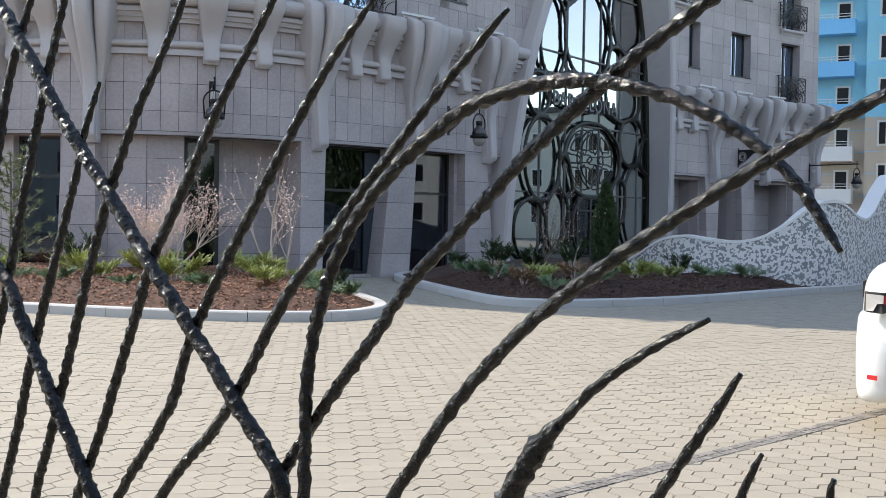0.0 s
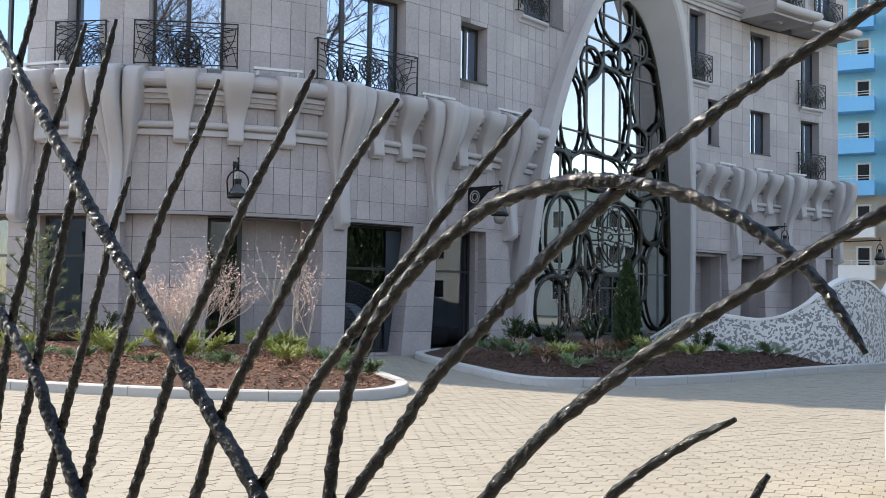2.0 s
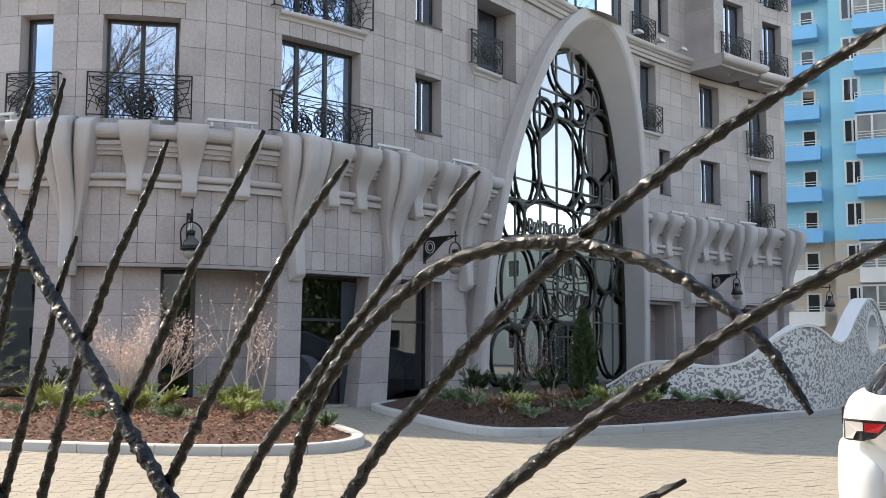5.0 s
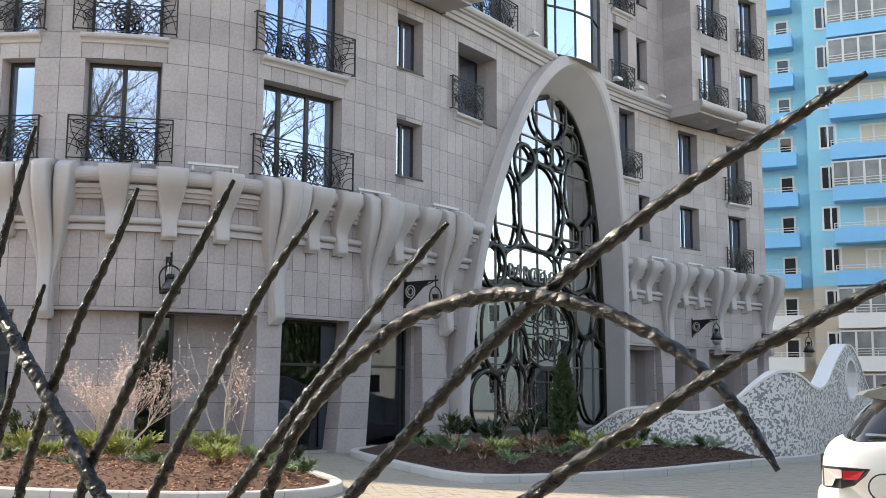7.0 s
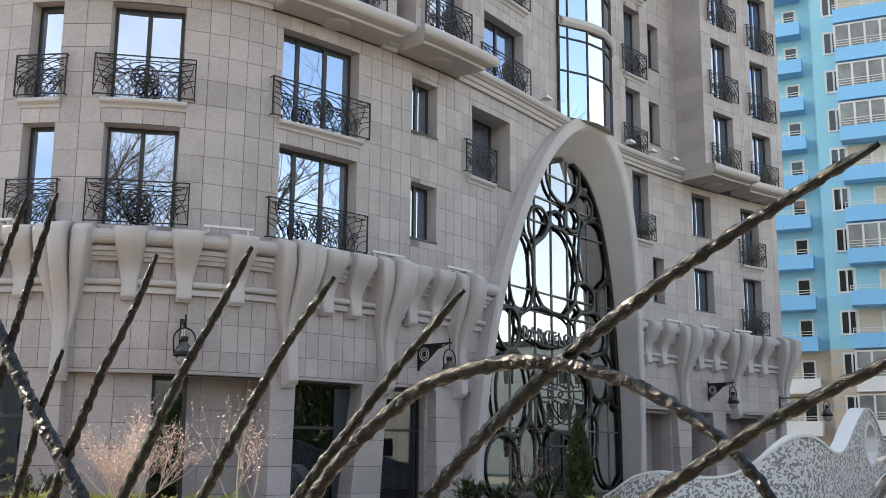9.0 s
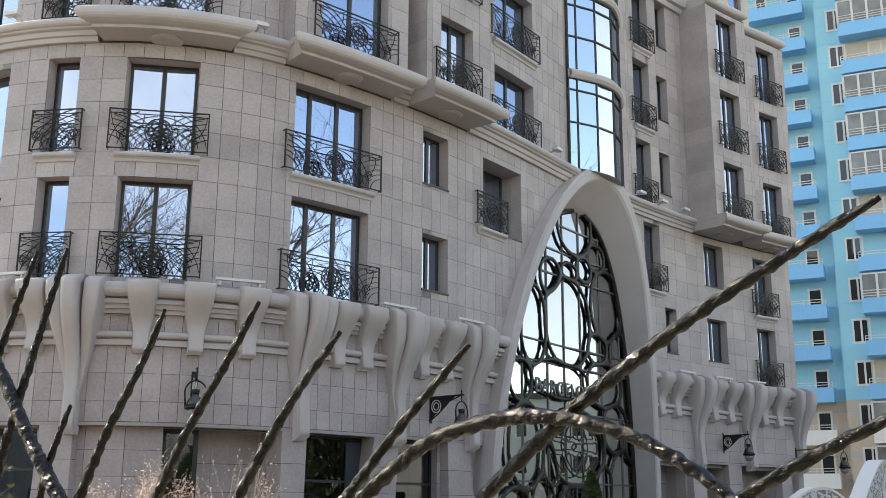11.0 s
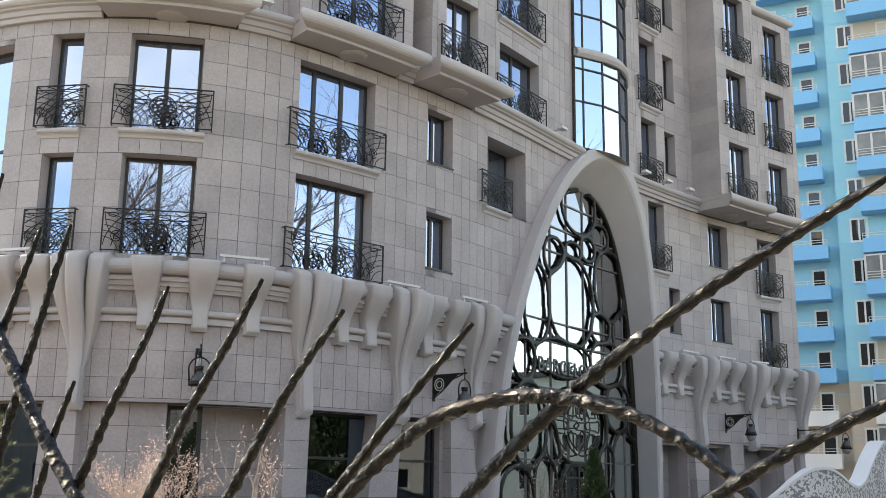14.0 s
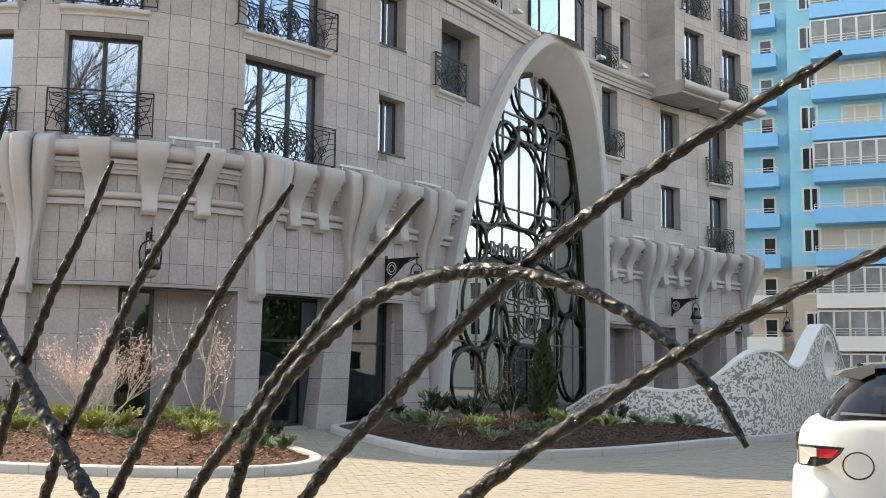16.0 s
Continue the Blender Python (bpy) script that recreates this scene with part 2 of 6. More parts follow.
# ---- the facade's plan: a round tower, a hollow sweep with the portal, a far wing ----
PLAN = [(-19, 33), (-16.5, 29.6), (-14, 27.2), (-12, 25.8), (-10.3, 25.1), (-8.6, 24.8), (-6.9, 24.85), (-5.2, 25.35), (-3.68, 26.3), (-1.8, 28.0),
        (0.3, 30.2), (2.4, 32.9), (4.4, 35.7), (6.4, 38.4), (8.9, 41.2), (11.7, 43.9), (14.0, 45.7), (15.2, 46.6), (16.4, 47.55)]
line = np.array([(p.x, p.y) for p in curve_points([(x, y, 0) for x, y in PLAN], 0.12)])
arc = np.r_[0, np.cumsum(np.hypot(*np.diff(line, axis=0).T))]
END = float(arc[-1])


def on_plan(s):
    return Vector((np.interp(s, arc, line[:, 0]), np.interp(s, arc, line[:, 1]), 0))


def normal(s):
    d = (on_plan(min(s + 0.2, END)) - on_plan(max(s - 0.2, 0))).normalized()
    return Vector((d.y, -d.x, 0))


def at(s, off=0.0, z=0.0):
    over = max(s - END, 0)
    n = normal(s)
    return on_plan(s) + n * off + Vector((-n.y, n.x, 0)) * over + Vector((0, 0, z))


def stand(s, off=0.0, z=0.0):
    """A frame on the facade: x along it, y out of it towards the viewer's side reversed, z up."""
    n = normal(s)
    x = Vector((-n.y, n.x, 0))
    m = Matrix((x, -n, Vector((0, 0, 1)))).transposed().to_4x4()
    return Matrix.Translation(at(s, off, z)) @ m


ARCH_S, ARCH_TOP, ARCH_HALF = 32.0, 14.05, 5.65
GLASS_TOP, GLASS_HALF = 12.45, 5.58


def arch_mid(z):
    """The portal's middle along the facade; it leans more and more with height."""
    z = max(z, 0)
    return 31.78 + 0.03 * z + 0.0112 * z * z


def bow(z, half, top, power):
    return half * (1 - (max(z, 0) / top) ** power) ** 0.5 if z < top else 0.0


def arch_half(z, inset=0.0):
    return bow(z, ARCH_HALF - inset * 0.9, ARCH_TOP - inset, 2.1)


def glass_half(z, inset=0.0):
    return bow(z, GLASS_HALF - inset, GLASS_TOP - inset, 1.8)


def steps(a, b, most):
    k = max(1, math.ceil((b - a) / most - 1e-6))
    return [a + (b - a) * i / k for i in range(k + 1)]


def wall(name, s0, s1, z0, z1, off, thick, holes, mat, parent, arch=False, label=""):
    ss, zs = set(steps(s0, s1, 0.45)), {z0, z1}
    for a, b, c, d in holes:
        ss |= {v for v in (a, b) if s0 < v < s1}
        zs |= {v for v in (c, d) if z0 < v < z1}
    if arch:
        zs |= set(steps(z0, z1, 0.14))
        ss |= set(steps(ARCH_S - 6, ARCH_S + 6.5, 0.14))
    ss, zs = sorted(ss), sorted(zs)
    ss = [v for i, v in enumerate(ss) if i == 0 or v - ss[i - 1] > 0.004]

    def is_open(i, j):
        if not (0 <= i < len(ss) - 1 and 0 <= j < len(zs) - 1):
            return True
        s, z = (ss[i] + ss[i + 1]) / 2, (zs[j] + zs[j + 1]) / 2
        if arch and abs(s - arch_mid(z)) < arch_half(z, 0.05):
            return True
        return any(a < s < b and c < z < d for a, b, c, d in holes)

    grid, jambs = {}, []
    sh = Shape()

    def vert(i, j, k):
        key = (i, j, k)
        if key not in grid:
            grid[key] = len(sh.v)
            sh.v.append(tuple(at(ss[i], off - k * thick, zs[j])))
        return grid[key]

    for i in range(len(ss) - 1):
        for j in range(len(zs) - 1):
            if is_open(i, j):
                continue
            sh.f.append((vert(i, j, 0), vert(i + 1, j, 0), vert(i + 1, j + 1, 0), vert(i, j + 1, 0)))
            sh.f.append((vert(i, j + 1, 1), vert(i + 1, j + 1, 1), vert(i + 1, j, 1), vert(i, j, 1)))
            for di, dj, a, b in ((-1, 0, (i, j), (i, j + 1)), (1, 0, (i + 1, j + 1), (i + 1, j)), (0, -1, (i + 1, j), (i, j)), (0, 1, (i, j + 1), (i + 1, j + 1))):
                if is_open(i + di, j + dj):
                    jambs.append(len(sh.f))
                    sh.f.append((vert(*a, 0), vert(*b, 0), vert(*b, 1), vert(*a, 1)))
    ob = sh.make(name, mat, parent, label)
    ob.data.materials.append(TILE)
    for k in jambs:
        ob.data.polygons[k].material_index = 1
    return ob


def sweep(name, s0, s1, profile, mat, parent, step=0.3, label="", smooth=True):
    """A moulding along the facade with the given section of (off, z)."""
    ss, sh, n = steps(s0, s1, step), Shape(), len(profile)
    vs = [at(s, o, z) for s in ss for o, z in profile]
    fs = [(i * n + k, (i + 1) * n + k, (i + 1) * n + (k + 1) % n, i * n + (k + 1) % n) for i in range(len(ss) - 1) for k in range(n)]
    fs += [tuple(range(n)), tuple(reversed([(len(ss) - 1) * n + k for k in range(n)]))]
    sh.add(vs, fs)
    ob = sh.make(name, mat, parent, label)
    return ob


def rounded(cx, cz, r, a0, a1, k=7):
    return [(cx + r * math.cos(radians(a0 + (a1 - a0) * i / k)), cz + r * math.sin(radians(a0 + (a1 - a0) * i / k))) for i in range(k + 1)]

# ---- the apartment building ----
house = thing("apartment_building", pose(0, 26, 0), "grey stone-tiled apartment building with curved facade and arched portal", "building")


def child(ob):
    ob.matrix_parent_inverse = house.matrix_world.inverted()
    return ob


# s from, s to, z from, z to, number of sashes, has a balcony rail, wall offset
LOW = [(9.3, 11.45, 6.95, 12.45, 2, 0, 0), (12.58, 13.40, 6.95, 9.46, 1, 1, 0), (12.58, 13.40, 10.1, 12.62, 1, 1, 0),
       (14.61, 16.39, 6.95, 9.45, 2, 1, 0), (14.61, 16.39, 10.1, 12.57, 2, 1, 0), (19.0, 21.53, 6.9, 9.45, 3, 1, 0), (19.0, 21.53, 10.1, 12.6, 3, 1, 0),
       (23.63, 24.75, 7.7, 9.33, 2, 0, 0), (23.63, 24.75, 10.86, 12.45, 2, 0, 0), (26.55, 28.8, 10.12, 12.4, 2, 0, 0)]
FAR = [(37.75, 38.9, 10.1, 12.82, 2, 1, 0), (39.1, 39.9, 7.7, 9.5, 1, 0, 0), (42.17, 43.54, 7.68, 9.47, 2, 0, 0), (42.17, 43.54, 10.88, 12.72, 2, 0, 0),
       (45.65, 46.95, 6.9, 9.4, 2, 1, 0), (45.65, 46.95, 10.02, 12.56, 2, 1, 0)]
HIGH = [(9.3, 11.45, 13.7, 16.3, 2, 0, 0), (12.55, 13.38, 13.62, 16.2, 1, 1, 0), (27.24, 29.72, 13.55, 15.83, 2, 1, 0), (27.24, 29.72, 16.75, 18.97, 2, 1, 0),
        (37.4, 38.5, 13.55, 16.25, 1, 1, 0), (37.4, 38.6, 16.85, 19.75, 1, 1, 0), (37.5, 38.65, 20.35, 23.0, 1, 1, 0),
        (39.15, 39.92, 14.3, 16.07, 1, 0, 0), (39.2, 39.98, 17.55, 19.5, 1, 0, 0), (39.3, 40.05, 20.9, 22.95, 1, 0, 0)]
BAYS = [  # s from, s to, offset, top, openings
    (13.85, 17.25, 0.22, 17.6, [(14.5, 16.5, 13.65, 16.3, 2)]),
    (18.55, 22.35, 0.62, 17.9, [(19.34, 21.56, 13.65, 16.3, 2)]),
    (22.87, 25.75, 0.85, 23.2, [(23.46, 24.87, 13.6, 15.82, 2), (23.46, 24.87, 16.75, 19.1, 2)]),
    (41.2, 44.3, 1.35, 23.1, [(41.97, 43.52, 13.45, 16.0, 2), (42.0, 43.55, 16.65, 19.3, 2), (42.03, 43.6, 19.95, 22.85, 2)]),
    (44.95, 48.0, 0.75, 23.0, [(45.75, 47.1, 13.45, 15.95, 2), (45.82, 47.17, 16.65, 19.35, 2), (45.9, 47.25, 19.95, 22.6, 2)]),
]
GROUND = [(9.0, 10.7, 0.25, 3.4), (11.75, 13.05, 0.25, 3.4), (16.1, 19.0, 0.0, 3.42), (19.7, 21.9, 0.08, 3.42), (22.6, 24.65, 0.08, 3.42),
          (38.4, 40.4, 0.0, 3.3), (41.6, 43.1, 0.0, 3.3), (44.0, 46.6, 0.0, 3.3)]
rects = lambda rows: [r[:4] for r in rows]

child(wall("wall", 0, END, 3.5, 13.3, 0, 0.4, rects(LOW + FAR), JOINT, house, arch=True, label="grey wall behind the stone tiles"))
child(wall("wall", 0, END, 13.3, 23.3, 0, 0.4, rects(HIGH) + [(a + 0.3, b - 0.3, 13.5, t - 0.6) for a, b, o, t, _ in BAYS] + [(32.25, 36.1, 13.95, 23.0)], JOINT, house, arch=True))
child(wall("ground_floor_wall", 0, END, -0.3, 3.5, -0.28, 0.4, GROUND, JOINT, house, arch=True))
child(wall("side_wall", END - 0.4, END, -0.3, 23.3, 0, 14.0, [], STONE, house))
child(wall("roof_slab", 0, END, 23.3, 23.5, 0.1, 14.0, [], MOULD, house))
child(wall("inner_wall", 0, END, -0.3, 23.2, -2.6, 0.15, [], ROOM, house))
for z in (3.55, 6.75, 9.9, 13.05, 16.45, 19.75):
    child(sweep("floor_slab", 0, 26.5, [(-0.45, z - 0.12), (-0.45, z), (-2.55, z), (-2.55, z - 0.12)], ROOM, house, 0.6))
    child(sweep("floor_slab", 38, END - 0.5, [(-0.45, z - 0.12), (-0.45, z), (-2.55, z), (-2.55, z - 0.12)], ROOM, house, 0.6))
for s in (8.7, 12.0, 13.7, 17.6, 22.4, 25.6, 38.95, 41.0, 44.6):
    child(Shape().box(-0.06, 0.06, 0.42, 2.55, 3.5, 23, stand(s)).make("partition", ROOM, house))
# recess backs on the ground floor
for a, b in ((16.1, 19.0), (38.4, 40.4), (41.6, 43.1), (44.0, 46.6)):
    child(sweep("recess_back", a - 0.1, b + 0.1, [(-1.162, -0.1), (-1.162, 3.49), (-1.3, 3.49), (-1.3, -0.1)], JOINT, house, 0.5))
    for z0, z1 in ((-0.1, 0.61), (0.62, 1.29), (1.3, 1.97), (1.98, 2.65), (2.66, 3.48)):
        for k in range(2):
            s0, s1 = a - 0.1 + (b - a + 0.2) * k / 2, a - 0.11 + (b - a + 0.2) * (k + 1) / 2
            child(sweep("recess_tile", s0, s1, [(-1.15, z0), (-1.15, z1), (-1.165, z1), (-1.165, z0)], TILE_P, house, 0.7, smooth=False))
    for s in (a - 0.05, b + 0.05):
        child(Shape().box(-0.05, 0.05, 0.66, 1.3, -0.1, 3.49, stand(s)).make("recess_side", STONE, house))
# dark sheet added to stand in for the unlit room behind the door glass
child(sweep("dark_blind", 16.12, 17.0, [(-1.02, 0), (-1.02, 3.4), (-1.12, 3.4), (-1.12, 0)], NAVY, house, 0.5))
child(Shape().box(-0.03, 0.03, 0.8, 1.16, 0, 3.48, stand(17.02)).make("door_post", FRAME, house))


# ---- windows ----
def window(s0, s1, z0, z1, sashes, off, depth=0.3, pane=None, transom=None, name="window"):
    a, b = at(s0, off - depth, z0), at(s1, off - depth, z0)
    d = (b - a).normalized()
    m = Matrix.Translation(a) @ Matrix((d, Vector((-d.y, d.x, 0)), Vector((0, 0, 1)))).transposed().to_4x4()
    w, h, t = (b - a).length, z1 - z0, 0.07
    sh = Shape()
    ring = [(0, 0), (w, 0), (w, h), (0, h), (t, t), (w - t, t), (w - t, h - t), (t, h - t)]
    sh.add([(x, y, z) for y in (-0.03, 0.05) for x, z in ring], [f for k in range(4) for q in ((k + 1) % 4,) for f in
           ((k, q, q + 4, k + 4), (k + 8, k + 12, q + 12, q + 8), (k + 4, q + 4, q + 12, k + 12), (k, k + 8, q + 8, q))])
    bars = []
    cells = []
    if sashes == 3:
        xs = [0, w * 0.27, w * 0.64, w]
    else:
        xs = [w * i / sashes for i in range(sashes + 1)]
    for x in xs[1:-1]:
        bars.append(Shape().box(x - t * 0.8, x + t * 0.8, -0.04, 0.055, t, h - t))
    rows = [t, h - t]
    if transom:
        bars.append(Shape().box(t, w - t, -0.035, 0.052, transom - 0.035, transom + 0.035))
        rows = [t, transom, h - t]
    ob = sh.make(name, FRAME, house)
    ob.matrix_parent_inverse = house.matrix_world.inverted()
    ob.matrix_world = m
    for b_ in bars:
        b_.make("mullion", FRAME, ob)
    for i in range(len(xs) - 1):
        for j in range(len(rows) - 1):
            p = Shape().box(xs[i] + 0.03, xs[i + 1] - 0.03, 0.0, 0.012, rows[j], rows[j + 1]).make("pane", pane or PANE, ob)
            p.visible_shadow = False
    return ob, m, w


rail_meshes = {}


def rail_mesh(w, h=1.06, flower=True):
    key = (round(w, 1), flower)
    if key in rail_meshes:
        return rail_meshes[key]
    w = key[0]
    sh, r = Shape(), 0.0135
    half = w / 2
    for x in (-half, half):
        sh.box(x - 0.016, x + 0.016, -0.016, 0.016, 0, h)
        sh.box(x - 0.012, x + 0.012, 0, 0.3, h - 0.03, h - 0.006)
        sh.box(x - 0.012, x + 0.012, 0, 0.3, 0.02, 0.045)
    sh.box(-half, half, -0.02, 0.02, h - 0.025, h)
    sh.box(-half, half, -0.014, 0.014, h - 0.13, h - 0.112)
    sh.box(-half, half, -0.016, 0.016, 0.02, 0.045)

    def ring(cx, cz, rx, rz, y=0.0, a0=0, a1=360, k=18, rr=r):
        pts = [(cx + rx * math.cos(radians(a0 + (a1 - a0) * i / k)), y, cz + rz * math.sin(radians(a0 + (a1 - a0) * i / k))) for i in range(k + 1)]
        pts = [(x, y, z) for x, y, z in pts if abs(x) <= half + 0.001 and 0.03 < z < h - 0.02]
        if len(pts) > 2:
            sh.tube(pts, rr, 4, caps=False)

    rng = random.Random(int(w * 10))
    cz = h * 0.47
    if flower:
        for q in (0.3, 0.21, 0.12):
            ring(0, cz, q * 1.1, q * 1.1, -0.01, k=20, rr=0.02)
        for k in range(6):
            a = radians(60 * k)
            ring(0.2 * math.cos(a), cz + 0.2 * math.sin(a), 0.09, 0.09, -0.012, k=10, rr=0.018)
            sh.tube([(0, -0.012, cz), (0.3 * math.cos(a + 0.5), -0.012, cz + 0.3 * math.sin(a + 0.5))], 0.017, 4)
    reach = half if w > 1.2 else half * 1.6
    for side in (-1, 1):
        for i in range(6):
            rad = 0.42 + 0.17 * i
            ring(side * (half + 0.05), 0.02, rad, rad * 0.82, 0.006 * (i % 2), 90 if side > 0 else 0, 180 if side > 0 else 90, 12)
        for i in range(5):
            rad = 0.34 + 0.2 * i
            ring(side * 0.04, 0.0, rad, rad * 0.95, -0.006, 0 if side > 0 else 90, 90 if side > 0 else 180, 12)
        for i in range(1, 2):
            ring(side * reach * (0.45 + 0.18 * i), h - 0.1, 0.3 + 0.1 * i, 0.62, 0.004, 180, 360, 14)
        ring(side * half * 0.72, cz - 0.12, 0.13, 0.13, -0.004, 0, 330, 12)
        ring(side * half * 0.72, cz - 0.12, 0.07, 0.07, -0.004, 0, 330, 10)
        ring(side * half * 0.8, h - 0.16, 0.12, 0.05, 0.0, 0, 300, 8)
    me = bpy.data.meshes.new("balcony_rail")
    me.from_pydata(sh.v, [], sh.f)
    me.materials.append(IRON)
    rail_meshes[key] = me
    return me


def rail(s0, s1, z, off):
    a, b = at(s0, off + 0.13, z), at(s1, off + 0.13, z)
    w = (b - a).length + (0.62 if s1 - s0 > 1.0 else 0.42)
    ob = new("balcony_rail", rail_mesh(w, 1.06, s1 - s0 > 1.0))
    d = (b - a).normalized()
    ob.parent, ob.matrix_parent_inverse = house, house.matrix_world.inverted()
    ob.matrix_world = Matrix.Translation((a + b) / 2) @ Matrix((d, Vector((-d.y, d.x, 0)), Vector((0, 0, 1)))).transposed().to_4x4()
    return ob


def sill(s0, s1, z, off):
    k = [(off - 0.05, z - 0.26), (off + 0.05, z - 0.26), (off + 0.07, z - 0.2), *rounded(off + 0.11, z - 0.09, 0.07, -90, 90, 5), (off - 0.05, z - 0.02)]
    child(sweep("window_sill", s0 - 0.12, s1 + 0.12, k, MOULD, house, 0.4))


for rows in (LOW, FAR, HIGH):
    for s0, s1, z0, z1, sashes, railed, off in rows:
        window(s0 + 0.01, s1 - 0.01, z0, z1, sashes, off, 0.75 if s0 == 26.55 else 0.36, transom=None if z1 - z0 < 4 else 2.8)
        if railed:
            rail(s0, s1, z0 + 0.02, off)
            if z0 > 8 and not (13.3 < z0 < 13.8):
                sill(s0, s1, z0, off)
        elif z0 > 7 and s1 - s0 < 1.9:
            child(sweep("window_ledge", s0 - 0.03, s1 + 0.03, [(-0.3, z0 - 0.03), (0.05, z0 - 0.05), (0.05, z0), (-0.3, z0 + 0.005)], FRAME, house))
# the deep-set window by the portal has a narrow rail before one half of it
rail(26.4, 27.5, 10.14, 0.0)
for s in (26.5, 28.85):
    child(Shape().box(-0.05, 0.05, 0.38, 0.9, 10.0, 12.5, stand(s)).make("deep_reveal", TILE_P, house))
for z in (10.06, 12.46):
    child(sweep("deep_reveal", 26.5, 28.9, [(-0.38, z - 0.06), (-0.38, z + 0.06), (-0.9, z + 0.06), (-0.9, z - 0.06)], TILE_P, house))
sill(26.38, 27.6, 10.12, 0.0)
child(sweep("window_ledge", 27.7, 28.8, [(-0.3, 10.09), (0.05, 10.07), (0.05, 10.12), (-0.3, 10.125)], FRAME, house))
for s0, s1, off, top, holes in BAYS:
    child(wall("bay_wall", s0, s1, 13.35, top, off, off + 0.1, [h[:4] for h in holes], JOINT, house))
    for a, b, z0, z1, k in holes:
        window(a + 0.01, b - 0.01, z0, z1, k, off, 0.32)
        rail(a, b, z0 + 0.03, off)

for i, (s0, s1, z0, z1) in enumerate(GROUND):
    if s0 in (9.0, 11.75, 19.7, 22.6):
        window(s0 + 0.01, s1 - 0.01, z0, z1, 1, -0.28, 0.2, SHOPPANE, transom=2.2, name="shop_window")
        # dark back and side sheets added in place of the shop's unlit interior
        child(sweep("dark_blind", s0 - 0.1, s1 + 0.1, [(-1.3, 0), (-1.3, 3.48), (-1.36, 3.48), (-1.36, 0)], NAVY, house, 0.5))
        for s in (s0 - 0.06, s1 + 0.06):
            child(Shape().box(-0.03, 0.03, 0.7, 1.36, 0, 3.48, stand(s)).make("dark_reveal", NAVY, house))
    if s0 == 16.1:
        window(16.11, 17.0, 0.02, 3.4, 1, -0.28, 0.5, SHOPPANE, transom=2.2, name="entrance_door")
    if s0 == 19.7:
        child(sweep("door_leaf", 21.35, 21.88, [(-0.44, 0.1), (-0.44, 3.3), (-0.48, 3.3), (-0.48, 0.1)], NAVY, house, 0.5, "dark blue metal door leaf"))

# ---- mouldings ----
A0, A1 = arch_mid(6.5) - arch_half(6.5) + 0.2, arch_mid(6.5) + arch_half(6.5) - 0.2
ROLL = [(-0.02, 6.05), (0.13, 6.05), (0.13, 6.15), (0.2, 6.155), (0.2, 6.265), (0.28, 6.27), (0.28, 6.37), (0.16, 6.375), (0.16, 6.425), *rounded(0.27, 6.6, 0.18, -75, 120, 9), (-0.02, 6.8)]
MID = [(-0.02, 5.3), (0.12, 5.3), (0.12, 5.43), (0.06, 5.435), (0.06, 5.465), *rounded(0.13, 5.55, 0.08, -80, 90, 6), (-0.02, 5.65)]
LINTEL = [(-0.3, 3.44), (0.03, 3.44), (0.03, 3.52), (-0.3, 3.52)]
for a, b in ((2, A0), (A1, END + 0.05)):
    child(sweep("cornice", a, b, ROLL, MOULD, house, 0.3))
    child(sweep("moulding", a, b, MID, MOULD, house, 0.3))
    child(sweep("lintel", a, b, LINTEL, STONE, house, 0.4))
BAND = [(-0.02, 12.98), (0.12, 12.98), (0.14, 13.1), (0.2, 13.12), (0.22, 13.24), (0.3, 13.27), *rounded(0.3, 13.43, 0.12, -80, 110, 7), (-0.02, 13.56)]
hb = arch_half(13.2)
for a, b in ((2, 13.85), (17.2, 18.6), (22.3, 22.9), (25.7, arch_mid(13.2) - hb + 0.25), (arch_mid(13.2) + hb - 0.25, 41.3)):
    child(sweep("string_course", a, b, BAND, MOULD, house, 0.25))
TOPBAND = [(-0.02, 22.95), (0.15, 22.95), (0.2, 23.15), (0.35, 23.2), (0.42, 23.5), (0.3, 23.6), (-0.02, 23.6)]
child(sweep("top_cornice", 36.3, 41.3, TOPBAND, MOULD, house, 0.3))


def slab(s0, s1, off, z=13.0, mat=MOULD, name="bay_slab", rise=0.0):
    """A projecting console under a bay, wider at its top, with a rounded nosing."""
    sh = Shape()
    lip = off + 0.3
    prof = [(-0.02, 0.06, 0.32), (lip - 0.34, 0.06, 0.32), (lip - 0.32, 0.13, 0.3), (lip - 0.22, 0.15, 0.2)]
    prof += [(o, h, lip - o) for o, h in rounded(lip - 0.19, 0.36, 0.19, -82, 90, 8)] + [(-0.02, 0.55, 0.19)]
    n = len(prof)
    k = 8
    for i in range(k + 1):
        u = i / k
        for o, h, inset in prof:
            a, b = s0 - 0.22 + inset, s1 + 0.22 - inset
            sh.v.append(tuple(at(a + (b - a) * u, o, z + h)))
    sh.f += [(i * n + j, (i + 1) * n + j, (i + 1) * n + (j + 1) % n, i * n + (j + 1) % n) for i in range(k) for j in range(n)]
    sh.f += [tuple(range(n)), tuple(reversed([k * n + j for j in range(n)]))]
    return child(sh.make(name, mat, house))


for s0, s1, off, top, holes in BAYS:
    slab(s0, s1, max(off + 0.3, 0.85), 12.98)
    if s0 > 40:
        slab(s0 + 0.1, s1 - 0.1, off - 0.1, top - 0.1, name="bay_cornice")
    m = stand((s0 + s1) / 2, max(off, 0.3) * 0.5, 12.96)
    child(Shape().lathe([(0.1, 0.0), (0.32, 0.015), (0.4, 0.05), (0.42, 0.1)], 16, m).make("rosette_boss", MOULD, house))
